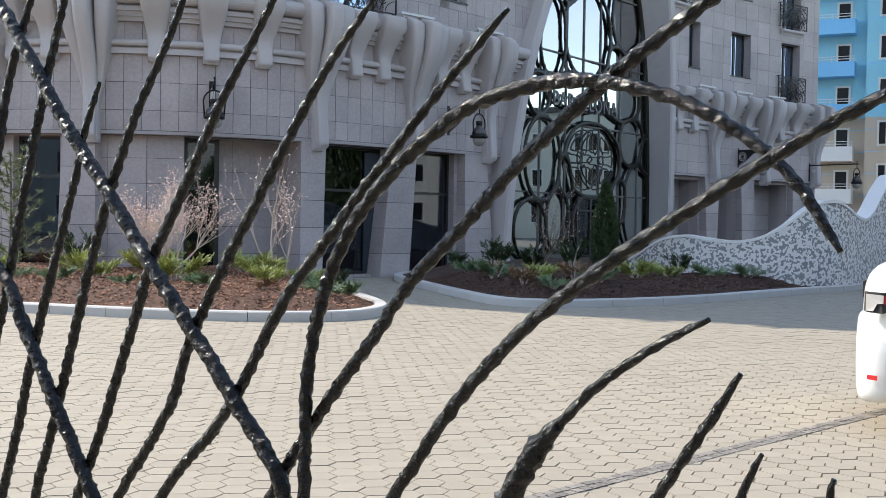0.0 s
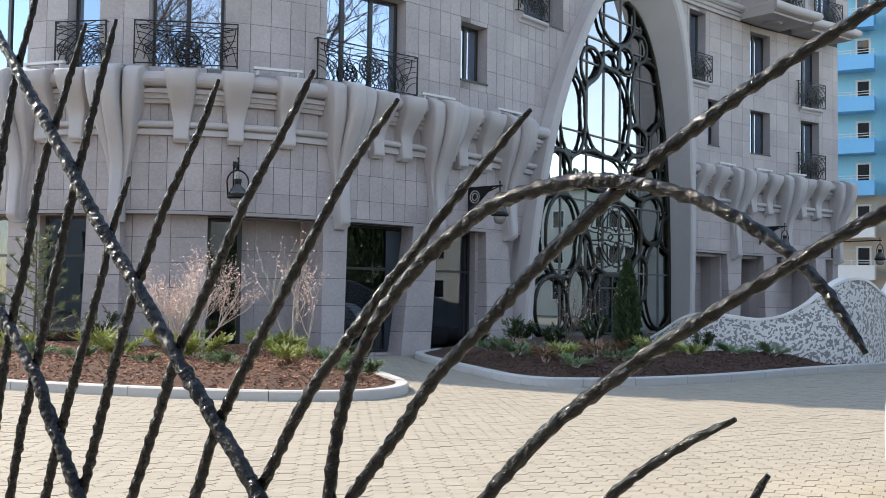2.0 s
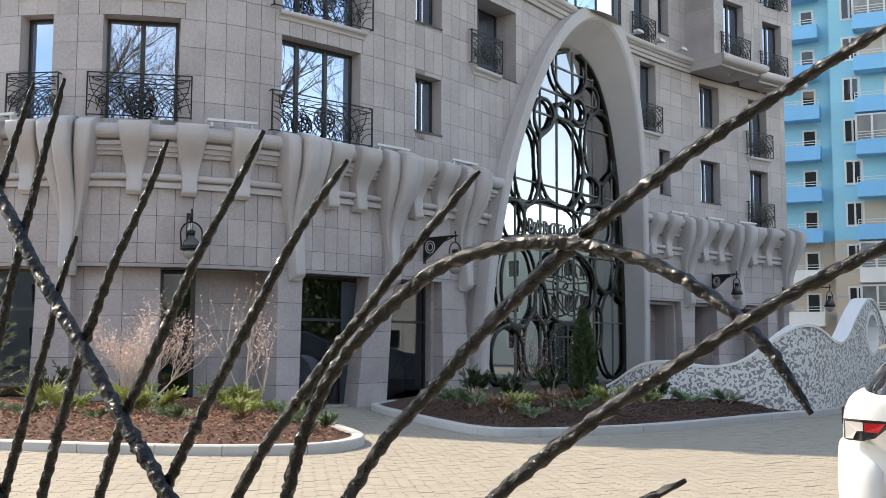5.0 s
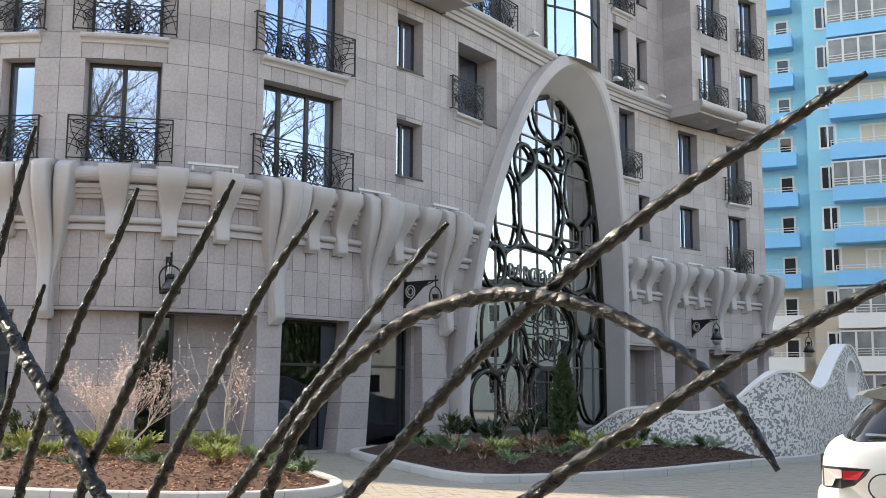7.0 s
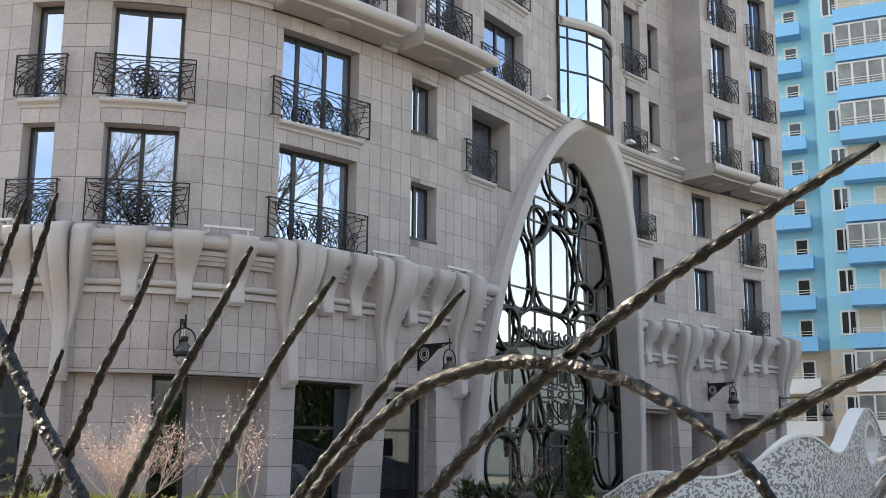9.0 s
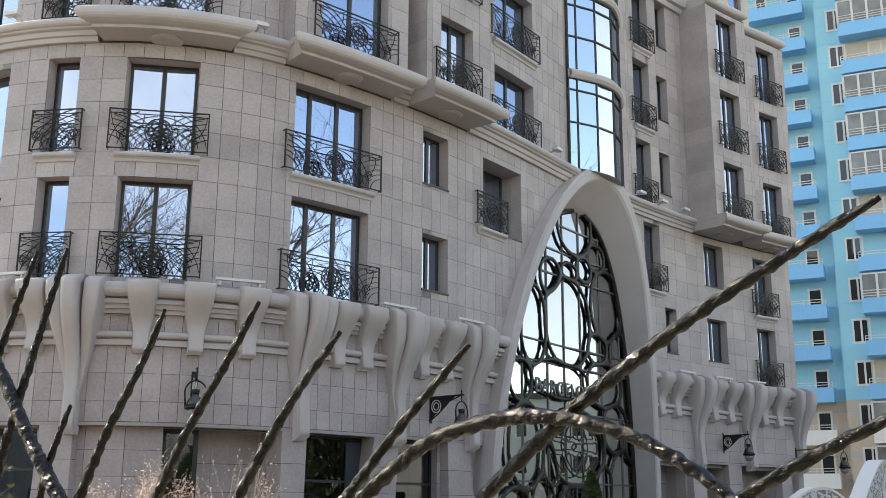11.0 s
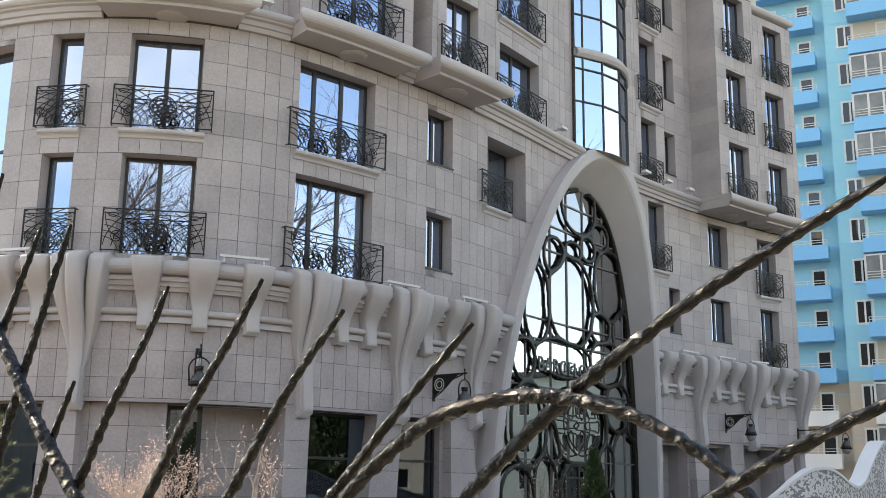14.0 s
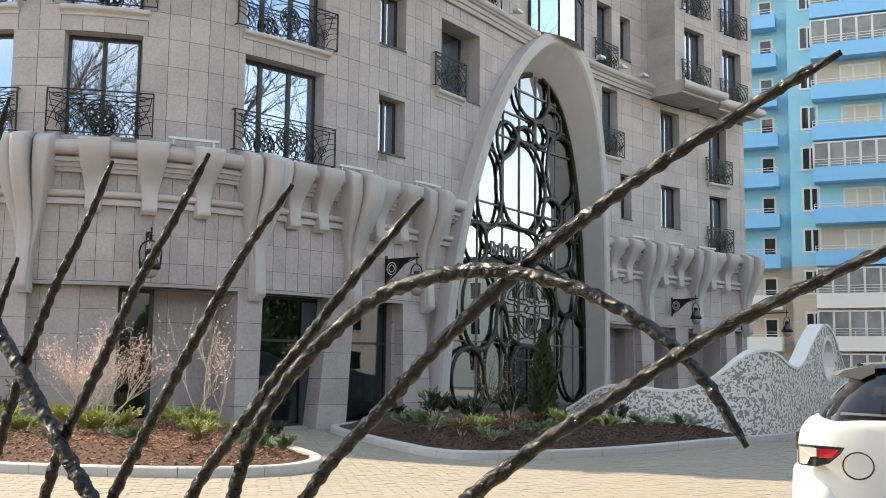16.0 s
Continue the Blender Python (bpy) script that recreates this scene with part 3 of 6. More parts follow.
# pale set-back top storey over the far wing
child(wall("attic_wall", 30, END - 0.6, 23.5, 27.5, -0.8, 0.4, [(38.6, 39.6, 23.9, 26.2), (43.2, 44.2, 23.9, 26.2), (46.2, 47.2, 23.9, 26.2)], PALE, house, label="pale rendered top storey"))
for s in (38.6, 43.2, 46.2):
    window(s + 0.01, s + 0.99, 23.9, 26.2, 1, -0.8, 0.2)


# ---- corbels ----
def strap_mesh(z1, z0, strap, foot):
    """One strap of a scrolled console: (place, width at top, place, width at foot, depth). It rolls over at its
    top, draws in to the wall below and ends in a small foot."""
    sh, rows = Shape(), 34
    edge = ((-1, None), (-1, 0.55), (-1, 0.84), (-0.97, 0.94), (-0.88, 1.0), (-0.4, 1.02), (0.4, 1.02), (0.88, 1.0), (0.97, 0.94), (1, 0.84), (1, 0.55), (1, None))
    n = len(edge)
    u1, w1, u0, w0, deep = strap
    for i in range(rows + 1):
        v = i / rows
        if v < 0.07:
            d = deep * (0.5 + 0.5 * math.sin(v / 0.07 * math.pi / 2))
        else:
            q = min(1.0, max(0.0, (v - 0.13) / 0.55))
            d = deep * (foot + (1 - foot) * (0.5 + 0.5 * math.cos(math.pi * q))) + deep * 0.1 * max(0.0, (v - 0.7) / 0.3)
        if v > 0.95:
            d *= 0.35 + 0.65 * math.sqrt(max(0.0, 1 - ((v - 0.95) / 0.05) ** 2))
        q = min(1.0, v * v * (3 - 2 * v) * 1.15)
        mid, half = u1 + (u0 - u1) * q, (w1 + (w0 - w1) * q) / 2
        top = 0.0 if v > 0.07 else (1 - v / 0.07) ** 2 * 0.04
        sh.v += [(mid + k * half, 0.05 if g is None else -max(d * g, 0.02), z1 - (z1 - z0) * v - top) for k, g in edge]
    sh.f += [(i * n + k, (i + 1) * n + k, (i + 1) * n + k + 1, i * n + k + 1) for i in range(rows) for k in range(n - 1)]
    sh.f += [tuple(reversed(range(n))), tuple(rows * n + k for k in range(n))]
    me = bpy.data.meshes.new("corbel")
    me.from_pydata(sh.v, [], sh.f)
    me.materials.append(MOULD)
    me.polygons.foreach_set("use_smooth", [True] * len(me.polygons))
    return me


SMALL_CORBEL = strap_mesh(6.87, 5.12, (0, 0.74, 0, 0.36, 0.68), 0.36)
BIG_CORBEL = strap_mesh(6.95, 3.22, (0, 0.38, 0, 0.3, 0.95), 0.3)
SIDE_STRAPS = [strap_mesh(6.93, 3.3, (g * 0.46, 0.4, g * 0.13, 0.07, 0.72), 0.24) for g in (-1, 1)]


def corbel(s, big):
    ob = new("large_corbel" if big else "corbel", BIG_CORBEL if big else SMALL_CORBEL)
    ob.parent, ob.matrix_parent_inverse = house, house.matrix_world.inverted()
    ob.matrix_world = stand(s)
    for me in SIDE_STRAPS if big else ():
        new("side_strap", me).parent = ob


for s in (8.0, 11.4, 14.0, 19.45, 22.65, 25.75, 40.95, 44.55, 48.2):
    corbel(s, True)
for s in (9.1, 10.2, 12.1, 13.0, 15.45, 16.68, 17.92, 20.5, 21.45, 23.55, 24.55, 38.25, 39.4, 42.1, 43.25, 45.55, 46.6):
    corbel(s, False)

# ---- the portal arch ----
sh = Shape()
K = 64
# half width, top, bow and offset of each edge of the moulding, from the outer flank round to the glass
secs = [(5.65, 14.05, 2.1, 0.0), (5.65, 14.05, 2.1, 0.42), (5.6, 13.98, 2.1, 0.49), (5.36, 13.55, 2.1, 0.5), (5.3, 13.45, 2.1, 0.44), (5.5, 12.55, 1.85, -0.5), (5.58, 12.4, 1.8, -0.72)]
for i in range(K + 1):
    a = math.pi * i / K
    for half, top, power, off in secs:
        z = max(-0.2, top * math.sin(a) ** 0.9) if 0 < i < K else -0.2
        h = bow(z, half, top, power) if i != K / 2 else 0.0
        sh.v.append(tuple(at(arch_mid(z) + (-h if i < K / 2 else h), off, z)))
n = len(secs)
sh.f += [(i * n + j, (i + 1) * n + j, (i + 1) * n + (j + 1) % n, i * n + (j + 1) % n) for i in range(K) for j in range(n)]
sh.f += [tuple(range(n)), tuple(reversed([K * n + j for j in range(n)]))]
child(sh.make("portal_arch", MOULD, house, "smooth grey parabolic portal arch"))


# glazing behind the portal: mullions, panes, then the black cell lattice
def arch_local(u, z, off):
    return at(ARCH_S + u, off, z)


GLASS_OFF = -0.62
for zlo, zhi in ((0.05, 2.5), (2.5, 4.9), (4.9, 6.5), (6.5, 7.2), (7.2, 9.7), (9.7, 10.6), (10.6, 11.6), (11.6, 12.4)):
    half = glass_half(zlo)
    cuts = [u for u in (-6, -3.9, -2.2, -0.5, 0.7, 1.9, 3.3, 4.6, 6)]
    for u0, u1 in zip(cuts, cuts[1:]):
        shift = arch_mid(zlo) - ARCH_S
        a, b = max(u0, shift - half), min(u1, shift + half)
        if b - a > 0.1:
            p = Shape().add([arch_local(a, zlo, GLASS_OFF), arch_local(b, zlo, GLASS_OFF), arch_local(b, zhi, GLASS_OFF), arch_local(a, zhi, GLASS_OFF)], [(0, 1, 2, 3)])
            ob = child(p.make("pane", PORTAL_UP if zlo > 6 else PORTAL, house))
            ob.visible_shadow = False
            if b < shift + half:
                child(Shape().tube([arch_local(b, zlo, GLASS_OFF + 0.02), arch_local(b, zhi, GLASS_OFF + 0.02)], 0.035, 4).make("mullion", PORTALFRAME, house))
    child(Shape().tube([arch_local(shift + q * half, zlo, GLASS_OFF + 0.02) for q in (-1, 0, 1)], 0.035, 4).make("transom", PORTALFRAME, house))

CELLS = [(1.44, 11.78, 1.16, 1.03), (-0.36, 9.53, 0.64, 0.58), (0.81, 8.09, 1.53, 1.55), (-1.61, 7.69, 0.77, 1.28), (2.97, 10.82, 0.51, 0.43), (1.01, 9.96, 0.48, 0.23),
         (2.08, 10.22, 0.43, 0.37), (3.62, 9.06, 0.98, 1.25), (2.91, 7.36, 0.57, 0.48), (0.22, 5.99, 1.89, 0.58), (-2.48, 5.73, 0.63, 0.59)]
CELLS_LOW = [(1.27, 3.72, 1.87, 1.22), (-2.15, 3.61, 1.05, 1.28), (4.0, 4.53, 0.73, 0.8), (4.53, 2.1, 0.92, 1.55), (-2.88, 1.28, 0.92, 0.88), (5.0, 3.97, 0.35, 0.62),
             (3.33, 6.07, 1.11, 0.73), (-0.54, 3.14, 0.45, 0.66), (-1.11, 1.59, 0.65, 0.97), (3.16, 2.32, 0.45, 0.71), (1.05, 1.37, 1.05, 0.96), (4.35, 7.3, 0.45, 0.8)]
lattice = Shape()
joint_cells = CELLS + CELLS_LOW


def cell_gap(u, z, cell):
    """How far outside a cell a point lies, about in metres; less than nothing inside it."""
    cu, cz, a, b = cell
    k = (abs((u - cu) / a) ** 2.2 + abs((z - cz) / b) ** 2.2) ** (1 / 2.2)
    return (k - 1) * math.hypot(u - cu, z - cz) / max(k, 0.05)


web, STEP = Shape(), 0.04
solid = set()
for i in range(int(12.2 / STEP)):
    for j in range(int(13.2 / STEP)):
        u, z = -5.9 + i * STEP, 0.05 + j * STEP
        if abs(ARCH_S + u - arch_mid(z)) < glass_half(z):
            g = sorted(cell_gap(u, z, c) for c in joint_cells)
            if 0 < g[0] < 0.17 or (g[1] - g[0] < 0.2 and g[0] < 0.19):
                solid.add((i, j))
index = {}


def web_vert(i, j, k):
    if (i, j, k) not in index:
        index[i, j, k] = len(web.v)
        web.v.append(tuple(arch_local(-5.9 + (i - 0.5) * STEP, 0.05 + (j - 0.5) * STEP, -0.46 - 0.1 * k)))
    return index[i, j, k]


for i, j in solid:
    q = ((i, j), (i + 1, j), (i + 1, j + 1), (i, j + 1))
    web.f.append(tuple(web_vert(*c, 0) for c in q))
    web.f.append(tuple(web_vert(*c, 1) for c in reversed(q)))
    for (di, dj), a, b in (((0, -1), 0, 1), ((1, 0), 1, 2), ((0, 1), 2, 3), ((-1, 0), 3, 0)):
        if (i + di, j + dj) not in solid:
            web.f.append((web_vert(*q[b], 0), web_vert(*q[a], 0), web_vert(*q[a], 1), web_vert(*q[b], 1)))
web_ob = child(web.make("portal_web", LATTICE, house, "black cast web between the oval cells", True))
soften = web_ob.modifiers.new("soften", "SMOOTH")
soften.factor, soften.iterations = 0.5, 7
for side in (-1, 1):
    lattice.tube([arch_local(arch_mid(z) - ARCH_S + side * glass_half(z, 0.06), z, -0.55) for z in steps(0.0, 12.35, 0.2)], 0.1, 6)
child(lattice.make("portal_lattice", LATTICE, house, "black organic metal lattice of oval cells", True))
child(wall("lobby_back", 26.6, 37.6, -0.2, 13.3, -5.0, 0.2, [], ROOM, house))

window(32.2, 34.08, 0.05, 2.42, 2, 0, 0.5, SHOPPANE, transom=1.9, name="entrance_door")
# sign letters and the knot emblem on the glazing
txt = bpy.data.curves.new("sign", "FONT")
txt.body, txt.size, txt.extrude, txt.align_x, txt.align_y, txt.space_character = "BARCELONA", 0.7, 0.03, "CENTER", "CENTER", 1.2
tmp = new("sign_text", txt)
bpy.context.view_layer.update()
me = bpy.data.meshes.new_from_object(tmp.evaluated_get(bpy.context.evaluated_depsgraph_get()))
bpy.data.objects.remove(tmp)
me.materials.clear()
me.materials.append(PORTALFRAME)
letters = new("sign_letters", me)
letters.parent, letters.matrix_parent_inverse = house, house.matrix_world.inverted()
letters.matrix_world = stand(ARCH_S + 0.6, -0.42, 5.62) @ pose(0, 0, 0, 90, 0, 0)
tagged(letters, "dark metal sign letters fixed before the glazing")
km = stand(ARCH_S + 1.27, -0.4, 3.75)
strands = []


def knot_point(x, z):
    return km @ Vector((1.28 * x, 0, 1.05 * z))


ARC = [radians(a) for a in range(14, 78, 6)]
for q in range(4):
    c, d = ((1, 0), (0, 1), (-1, 0), (0, -1))[q]
    spin = lambda x, z: knot_point(x * c - z * d, x * d + z * c)
    strands.append(([spin(math.cos(a), math.sin(a)) for a in ARC], 0.03))
    leaf = [(0.84 * math.cos(a), 0.84 * math.sin(a)) for a in ARC[1:-1]]
    leaf += [(0.28, 0.7), (0.28, 0.42), (0.31, 0.33), (0.42, 0.28), (0.7, 0.28), leaf[0]]
    strands.append(([spin(x, z) for x, z in leaf], 0.03))
    for g in (-1, 1):
        strands.append(([spin(0.16, 0.0), spin(0.3, g * 0.12), spin(0.75, g * 0.14), spin(0.95, g * 0.2), spin(1.0, g * 0.1), spin(1.0, 0)], 0.03))
for pts, r in strands:
    child(Shape().tube(pts, r, 4).make("emblem_strand", FRAME, house, "dark metal strand of the knot emblem"))

# ---- curved glass bay over the portal ----
GB0, GB1 = 32.15, 36.2


def glass_bay(u, z, extra=0.0):
    return at(GB0 + (GB1 - GB0) * u, 0.1 + 0.75 * math.sin(math.pi * u) + extra, z)


for k, z in enumerate((13.75, 17.15, 20.6)):
    low = z + 0.25 if k else 13.6
    child(raw("glass_bay_base", [glass_bay(i / 12, low, -0.01) for i in range(13)] + [at(GB1, -0.5, low), at(GB0, -0.5, low)], [tuple(reversed(range(15)))], MOULD, house))
    cols = (0, 0.08, 0.28, 0.53, 0.8, 1.0)
    for r0, r1 in ((low, z + 1.58), (z + 1.58, z + 2.85), (z + 2.85, z + 3.3)):
        for u0, u1 in zip(cols, cols[1:]):
            p = child(Shape().add([glass_bay(u0, r0), glass_bay(u1, r0), glass_bay(u1, r1), glass_bay(u0, r1)], [(0, 1, 2, 3)]).make("pane", BAYPANE, house))
            p.visible_shadow = False
        child(Shape().tube([glass_bay(u, r1, 0.02) for u in cols], 0.035, 4).make("transom", FRAME, house))
    for u in cols:
        child(Shape().tube([glass_bay(u, low, 0.02), glass_bay(u, z + 3.3, 0.02)], 0.035, 4).make("mullion", FRAME, house))
    if k:
        lip = 1.0
        sh = Shape()
        for i in range(13):
            for o, h in ((0.0, -0.12), (0.1, -0.1), (0.18, 0.02), (0.18, 0.12), (0.08, 0.26), (0, 0.26)):
                sh.v.append(tuple(glass_bay(i / 12, z + h, o * lip)))
        sh.f += [(i * 6 + j, (i + 1) * 6 + j, (i + 1) * 6 + (j + 1) % 6, i * 6 + (j + 1) % 6) for i in range(12) for j in range(6)]
        child(sh.make("glass_bay_moulding", MOULD, house))
        under = [glass_bay(i / 12, z - 0.05) for i in range(13)] + [at(GB1, -0.5, z - 0.05), at(GB0, -0.5, z - 0.05)]
        child(raw("glass_bay_floor", under, [tuple(reversed(range(15)))], MOULD, house))

# ---- leaning piers of the ground floor ----
for s, b0, b1, t0, t1 in ((13.6, -0.45, 0.5, -0.35, 0.45), (19.3, -0.35, 0.3, -0.3, 0.42), (22.2, -0.75, 0.3, -0.28, 0.62), (25.2, -0.4, 1.0, -0.4, 0.6), (41.0, -0.35, 0.3, -0.5, 0.55), (43.5, -0.3, 0.35, -0.4, 0.5), (46.9, -0.3, 0.4, -0.2, 0.5)):
    m = stand(s)
    core, blocks = Shape(), []
    level = [-0.1, 0.62, 1.3, 1.98, 2.66, 3.44]
    for z, top in zip(level, level[1:]):
        blocks.append(Shape())
        for sh, gap, inset in ((blocks[-1], 0.012, 0.0), (core, -0.001, 0.014)):
            vs = []
            for h in (z + gap, top):
                k = (h + 0.1) / 3.54
                l, r, o = b0 + (t0 - b0) * k + inset, b1 + (t1 - b1) * k - inset, 0.1 - 0.08 * k - inset
                vs += [m @ Vector((l, -o, h)), m @ Vector((r, -o, h)), m @ Vector((r, 0.6, h)), m @ Vector((l, 0.6, h))]
            sh.add([tuple(v) for v in vs], [(0, 1, 5, 4), (1, 2, 6, 5), (2, 3, 7, 6), (3, 0, 4, 7), (3, 2, 1, 0), (4, 5, 6, 7)])
    pier = child(core.make("pier", JOINT, house))
    for sh in blocks:
        sh.make("stone_block", TILE_P, pier)

# ---- linear lamps on the cornice, flood lamps on the string course ----
for a in (11.7, 17.0, 21.75, 24.7, 39.2, 41.9, 44.2):
    t = child(Shape().box(0, 1.2, -0.5, -0.38, 6.92, 6.98, stand(a)).box(0.1, 0.14, -0.46, -0.05, 6.8, 6.93, stand(a)).box(1.06, 1.1, -0.46, -0.05, 6.8, 6.93, stand(a)).make("linear_lamp", WHITE, house, "white linear wall-washer lamp"))
for s in (11.8, 17.7, 30.4, 36.8, 38.45, 40.1):
    m = stand(s)
    child(Shape().box(-0.03, 0.03, -0.55, 0.0, 13.6, 13.65, m).box(-0.2, 0.2, -0.66, -0.44, 13.62, 13.69, m).box(-0.17, 0.17, -0.64, -0.46, 13.69, 13.73, m).make("flood_lamp", WHITE, house, "grey flood lamp on a short arm"))

# ---- ground ----
sh = Shape()
sh.add([(-900, -900, -0.02), (900, -900, -0.02), (900, 900, -0.02), (-900, 900, -0.02)], [(0, 1, 2, 3)])
tagged(sh.make("ground", PAVE_BED), "sandy bedding and joints of the forecourt", "ground", kind="structure")


def inside(x, y, poly):
    hit = False
    for (x0, y0), (x1, y1) in zip(poly, poly[1:] + poly[:1]):
        if (y0 > y) != (y1 > y) and x < (x1 - x0) * (y - y0) / (y1 - y0) + x0:
            hit = not hit
    return hit


# smooth paving round the blocks, added beyond the view to bounce sunlight onto the facade
apron = Shape()
for x0, x1, y0, y1 in ((-26, -12.3, -4, 24), (12.3, 18, -4, 26), (-12.3, 12.3, -4, -2.1)):
    apron.box(x0, x1, y0, y1, -0.06, -0.012)
tagged(apron.make("pavement", PAVE), "beige paving added beyond the view to bounce light", "pavement", kind="structure")

# ---- planters: kerb line, mulch mound ----
BED_L = [(-17, 20.9), (-12.5, 18.7), (-8.6, 17.15), (-6.12, 16.28), (-4.29, 15.76), (-2.64, 15.6), (-1.5, 16.0), (-1.03, 16.9), (-1.02, 17.9), (-1.35, 19.2), (-2.0, 21.2), (-2.9, 24.2), (-3.6, 26.0)]
BED_R = [(-0.9, 29.2), (-1.35, 26.9), (-0.4, 23.2), (0.45, 20.5), (0.8, 19.65), (1.15, 19.2), (1.75, 19.0), (2.79, 19.25), (4.1, 20.0), (5.4, 21.1), (6.91, 22.68), (8.3, 24.05), (9.6, 25.25), (10.5, 26.5)]


def bed(name, front, back, seed, label):
    smooth_front = [(p.x, p.y) for p in curve_points([(x, y, 0) for x, y in front], 0.3)]
    poly = smooth_front + back
    tree = thing(name, pose(smooth_front[len(smooth_front) // 2][0], smooth_front[len(smooth_front) // 2][1], 0), label, "planting bed", kind="structure")
    inv = tree.matrix_world.inverted()
    # kerb stones of about a metre
    run, k = [smooth_front[0]], 0
    total = 0
    sections = []
    cur = [smooth_front[0]]
    for a, b in zip(smooth_front, smooth_front[1:]):
        cur.append(b)
        total += math.dist(a, b)
        if total > 1.0:
            sections.append(cur)
            cur, total = [b], 0
    if len(cur) > 1:
        sections.append(cur)
    mid = (sum(p[0] for p in poly) / len(poly), sum(p[1] for p in poly) / len(poly))
    for sec in sections:
        vs = []
        L = len(sec)
        for i, (x, y) in enumerate(sec):
            a, b = sec[max(i - 1, 0)], sec[min(i + 1, L - 1)]
            d = Vector((b[0] - a[0], b[1] - a[1], 0)).normalized()
            n = Vector((-d.y, d.x, 0))
            if n.dot(Vector((mid[0] - x, mid[1] - y, 0))) < 0:
                n = -n
            gap = d * (0.006 if i == 0 else (-0.006 if i == L - 1 else 0))
            p = Vector((x, y, 0)) + gap
            vs += [p + Vector((0, 0, -0.05)), p + Vector((0, 0, 0.13)), p + n * 0.02 + Vector((0, 0, 0.15)), p + n * 0.2 + Vector((0, 0, 0.15)), p + n * 0.2 + Vector((0, 0, -0.05))]
        fs = [(i * 5 + j, (i + 1) * 5 + j, (i + 1) * 5 + (j + 1) % 5, i * 5 + (j + 1) % 5) for i in range(L - 1) for j in range(5)]
        fs += [tuple(range(5)), tuple(reversed([(L - 1) * 5 + j for j in range(5)]))]
        ob = raw("kerb_stone", vs, fs, CURB, tree)
        ob.matrix_parent_inverse = inv
    # mulch
    x0, x1 = min(p[0] for p in poly), max(p[0] for p in poly)
    y0, y1 = min(p[1] for p in poly), max(p[1] for p in poly)
    step, grid, sh = 0.22, {}, Shape()
    nx, ny = int((x1 - x0) / step) + 2, int((y1 - y0) / step) + 2

    def edge(x, y):
        return min(math.hypot(x - px, y - py) for px, py in poly[::2])

    def height(x, y):
        e = min(1.0, edge(x, y) / 1.6)
        return 0.09 + 0.28 * e * e * (3 - 2 * e) + 0.05 * noise.noise(Vector((x * 1.3, y * 1.3, seed))) + 0.025 * noise.noise(Vector((x * 6, y * 6, seed)))

    for i in range(nx):
        for j in range(ny):
            x, y = x0 + i * step, y0 + j * step
            if inside(x, y, poly) or any(inside(x + a, y + b, poly) for a, b in ((step, 0), (-step, 0), (0, step), (0, -step))):
                grid[i, j] = len(sh.v)
                sh.v.append((x, y, height(x, y) if inside(x, y, poly) else 0.06))
    for (i, j) in list(grid):
        if all((i + a, j + b) in grid for a, b in ((1, 0), (1, 1), (0, 1))) and all(inside(x0 + (i + a) * step, y0 + (j + b) * step, poly) for a in (0, 1) for b in (0, 1)):
            sh.f.append((grid[i, j], grid[i + 1, j], grid[i + 1, j + 1], grid[i, j + 1]))
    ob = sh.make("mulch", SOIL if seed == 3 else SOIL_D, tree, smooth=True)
    ob.matrix_parent_inverse = inv
    rng, chips = random.Random(seed), Shape()
    for _ in range(26000):
        x, y = rng.uniform(x0, x1), rng.uniform(y0, min(y1, 25))
        if inside(x, y, poly) and edge(x, y) > 0.42:
            m = pose(x, y, height(x, y) + 0.012, rng.uniform(-35, 35), rng.uniform(-35, 35), rng.uniform(0, 360))
            l, w = rng.uniform(0.012, 0.04), rng.uniform(0.006, 0.016)
            chips.box(-l, l, -w, w, -0.004, 0.004, m)
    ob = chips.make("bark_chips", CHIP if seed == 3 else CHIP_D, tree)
    ob.matrix_parent_inverse = inv
    tagged(ob, "scattered brown bark chips", kind="stuff")
    return height


high_l = bed("planting_bed", BED_L, [(-3.9, 26.6), (-5.2, 25.7), (-6.9, 25.2), (-8.6, 25.1), (-12, 26.0), (-14, 27.4), (-17, 30)], 3, "raised bed of red-brown bark mulch with pale concrete kerb")
high_r = bed("planting_bed", BED_R, [(8.8, 41.0), (2.4, 33.1)], 7, "dark mulch bed with pale concrete kerb before the portal")
# ---- mosaic garden wall, waved along its top ----
WALL_LINE = [(4.55, 26.6), (5.6, 25.75), (6.9, 25.0), (8.3, 24.75), (9.4, 25.25), (11.0, 27.1), (12.6, 29.1), (14.5, 31.5)]
wl_pts = curve_points([(x, y, 0) for x, y in WALL_LINE], 0.06)
wl_len = [0.0]
for a, b in zip(wl_pts, wl_pts[1:]):
    wl_len.append(wl_len[-1] + (b - a).length)


def crest(u):
    """Height of the wall's top along its length."""
    keys = [(0, 0.55), (0.5, 0.98), (1.25, 1.32), (2.1, 1.2), (2.9, 1.12), (3.7, 1.4), (4.4, 2.0), (5.0, 2.2), (5.7, 2.05), (6.5, 1.72), (7.3, 1.75), (8.3, 2.5), (9.3, 3.0), (10.1, 2.8), (11.2, 1.7), (12.5, 1.3)]
    us, hs = zip(*keys)
    lo = np.interp(u, us, hs)
    return float(sum(np.interp(u + d, us, hs) for d in (-0.35, -0.2, 0, 0.2, 0.35)) / 5)


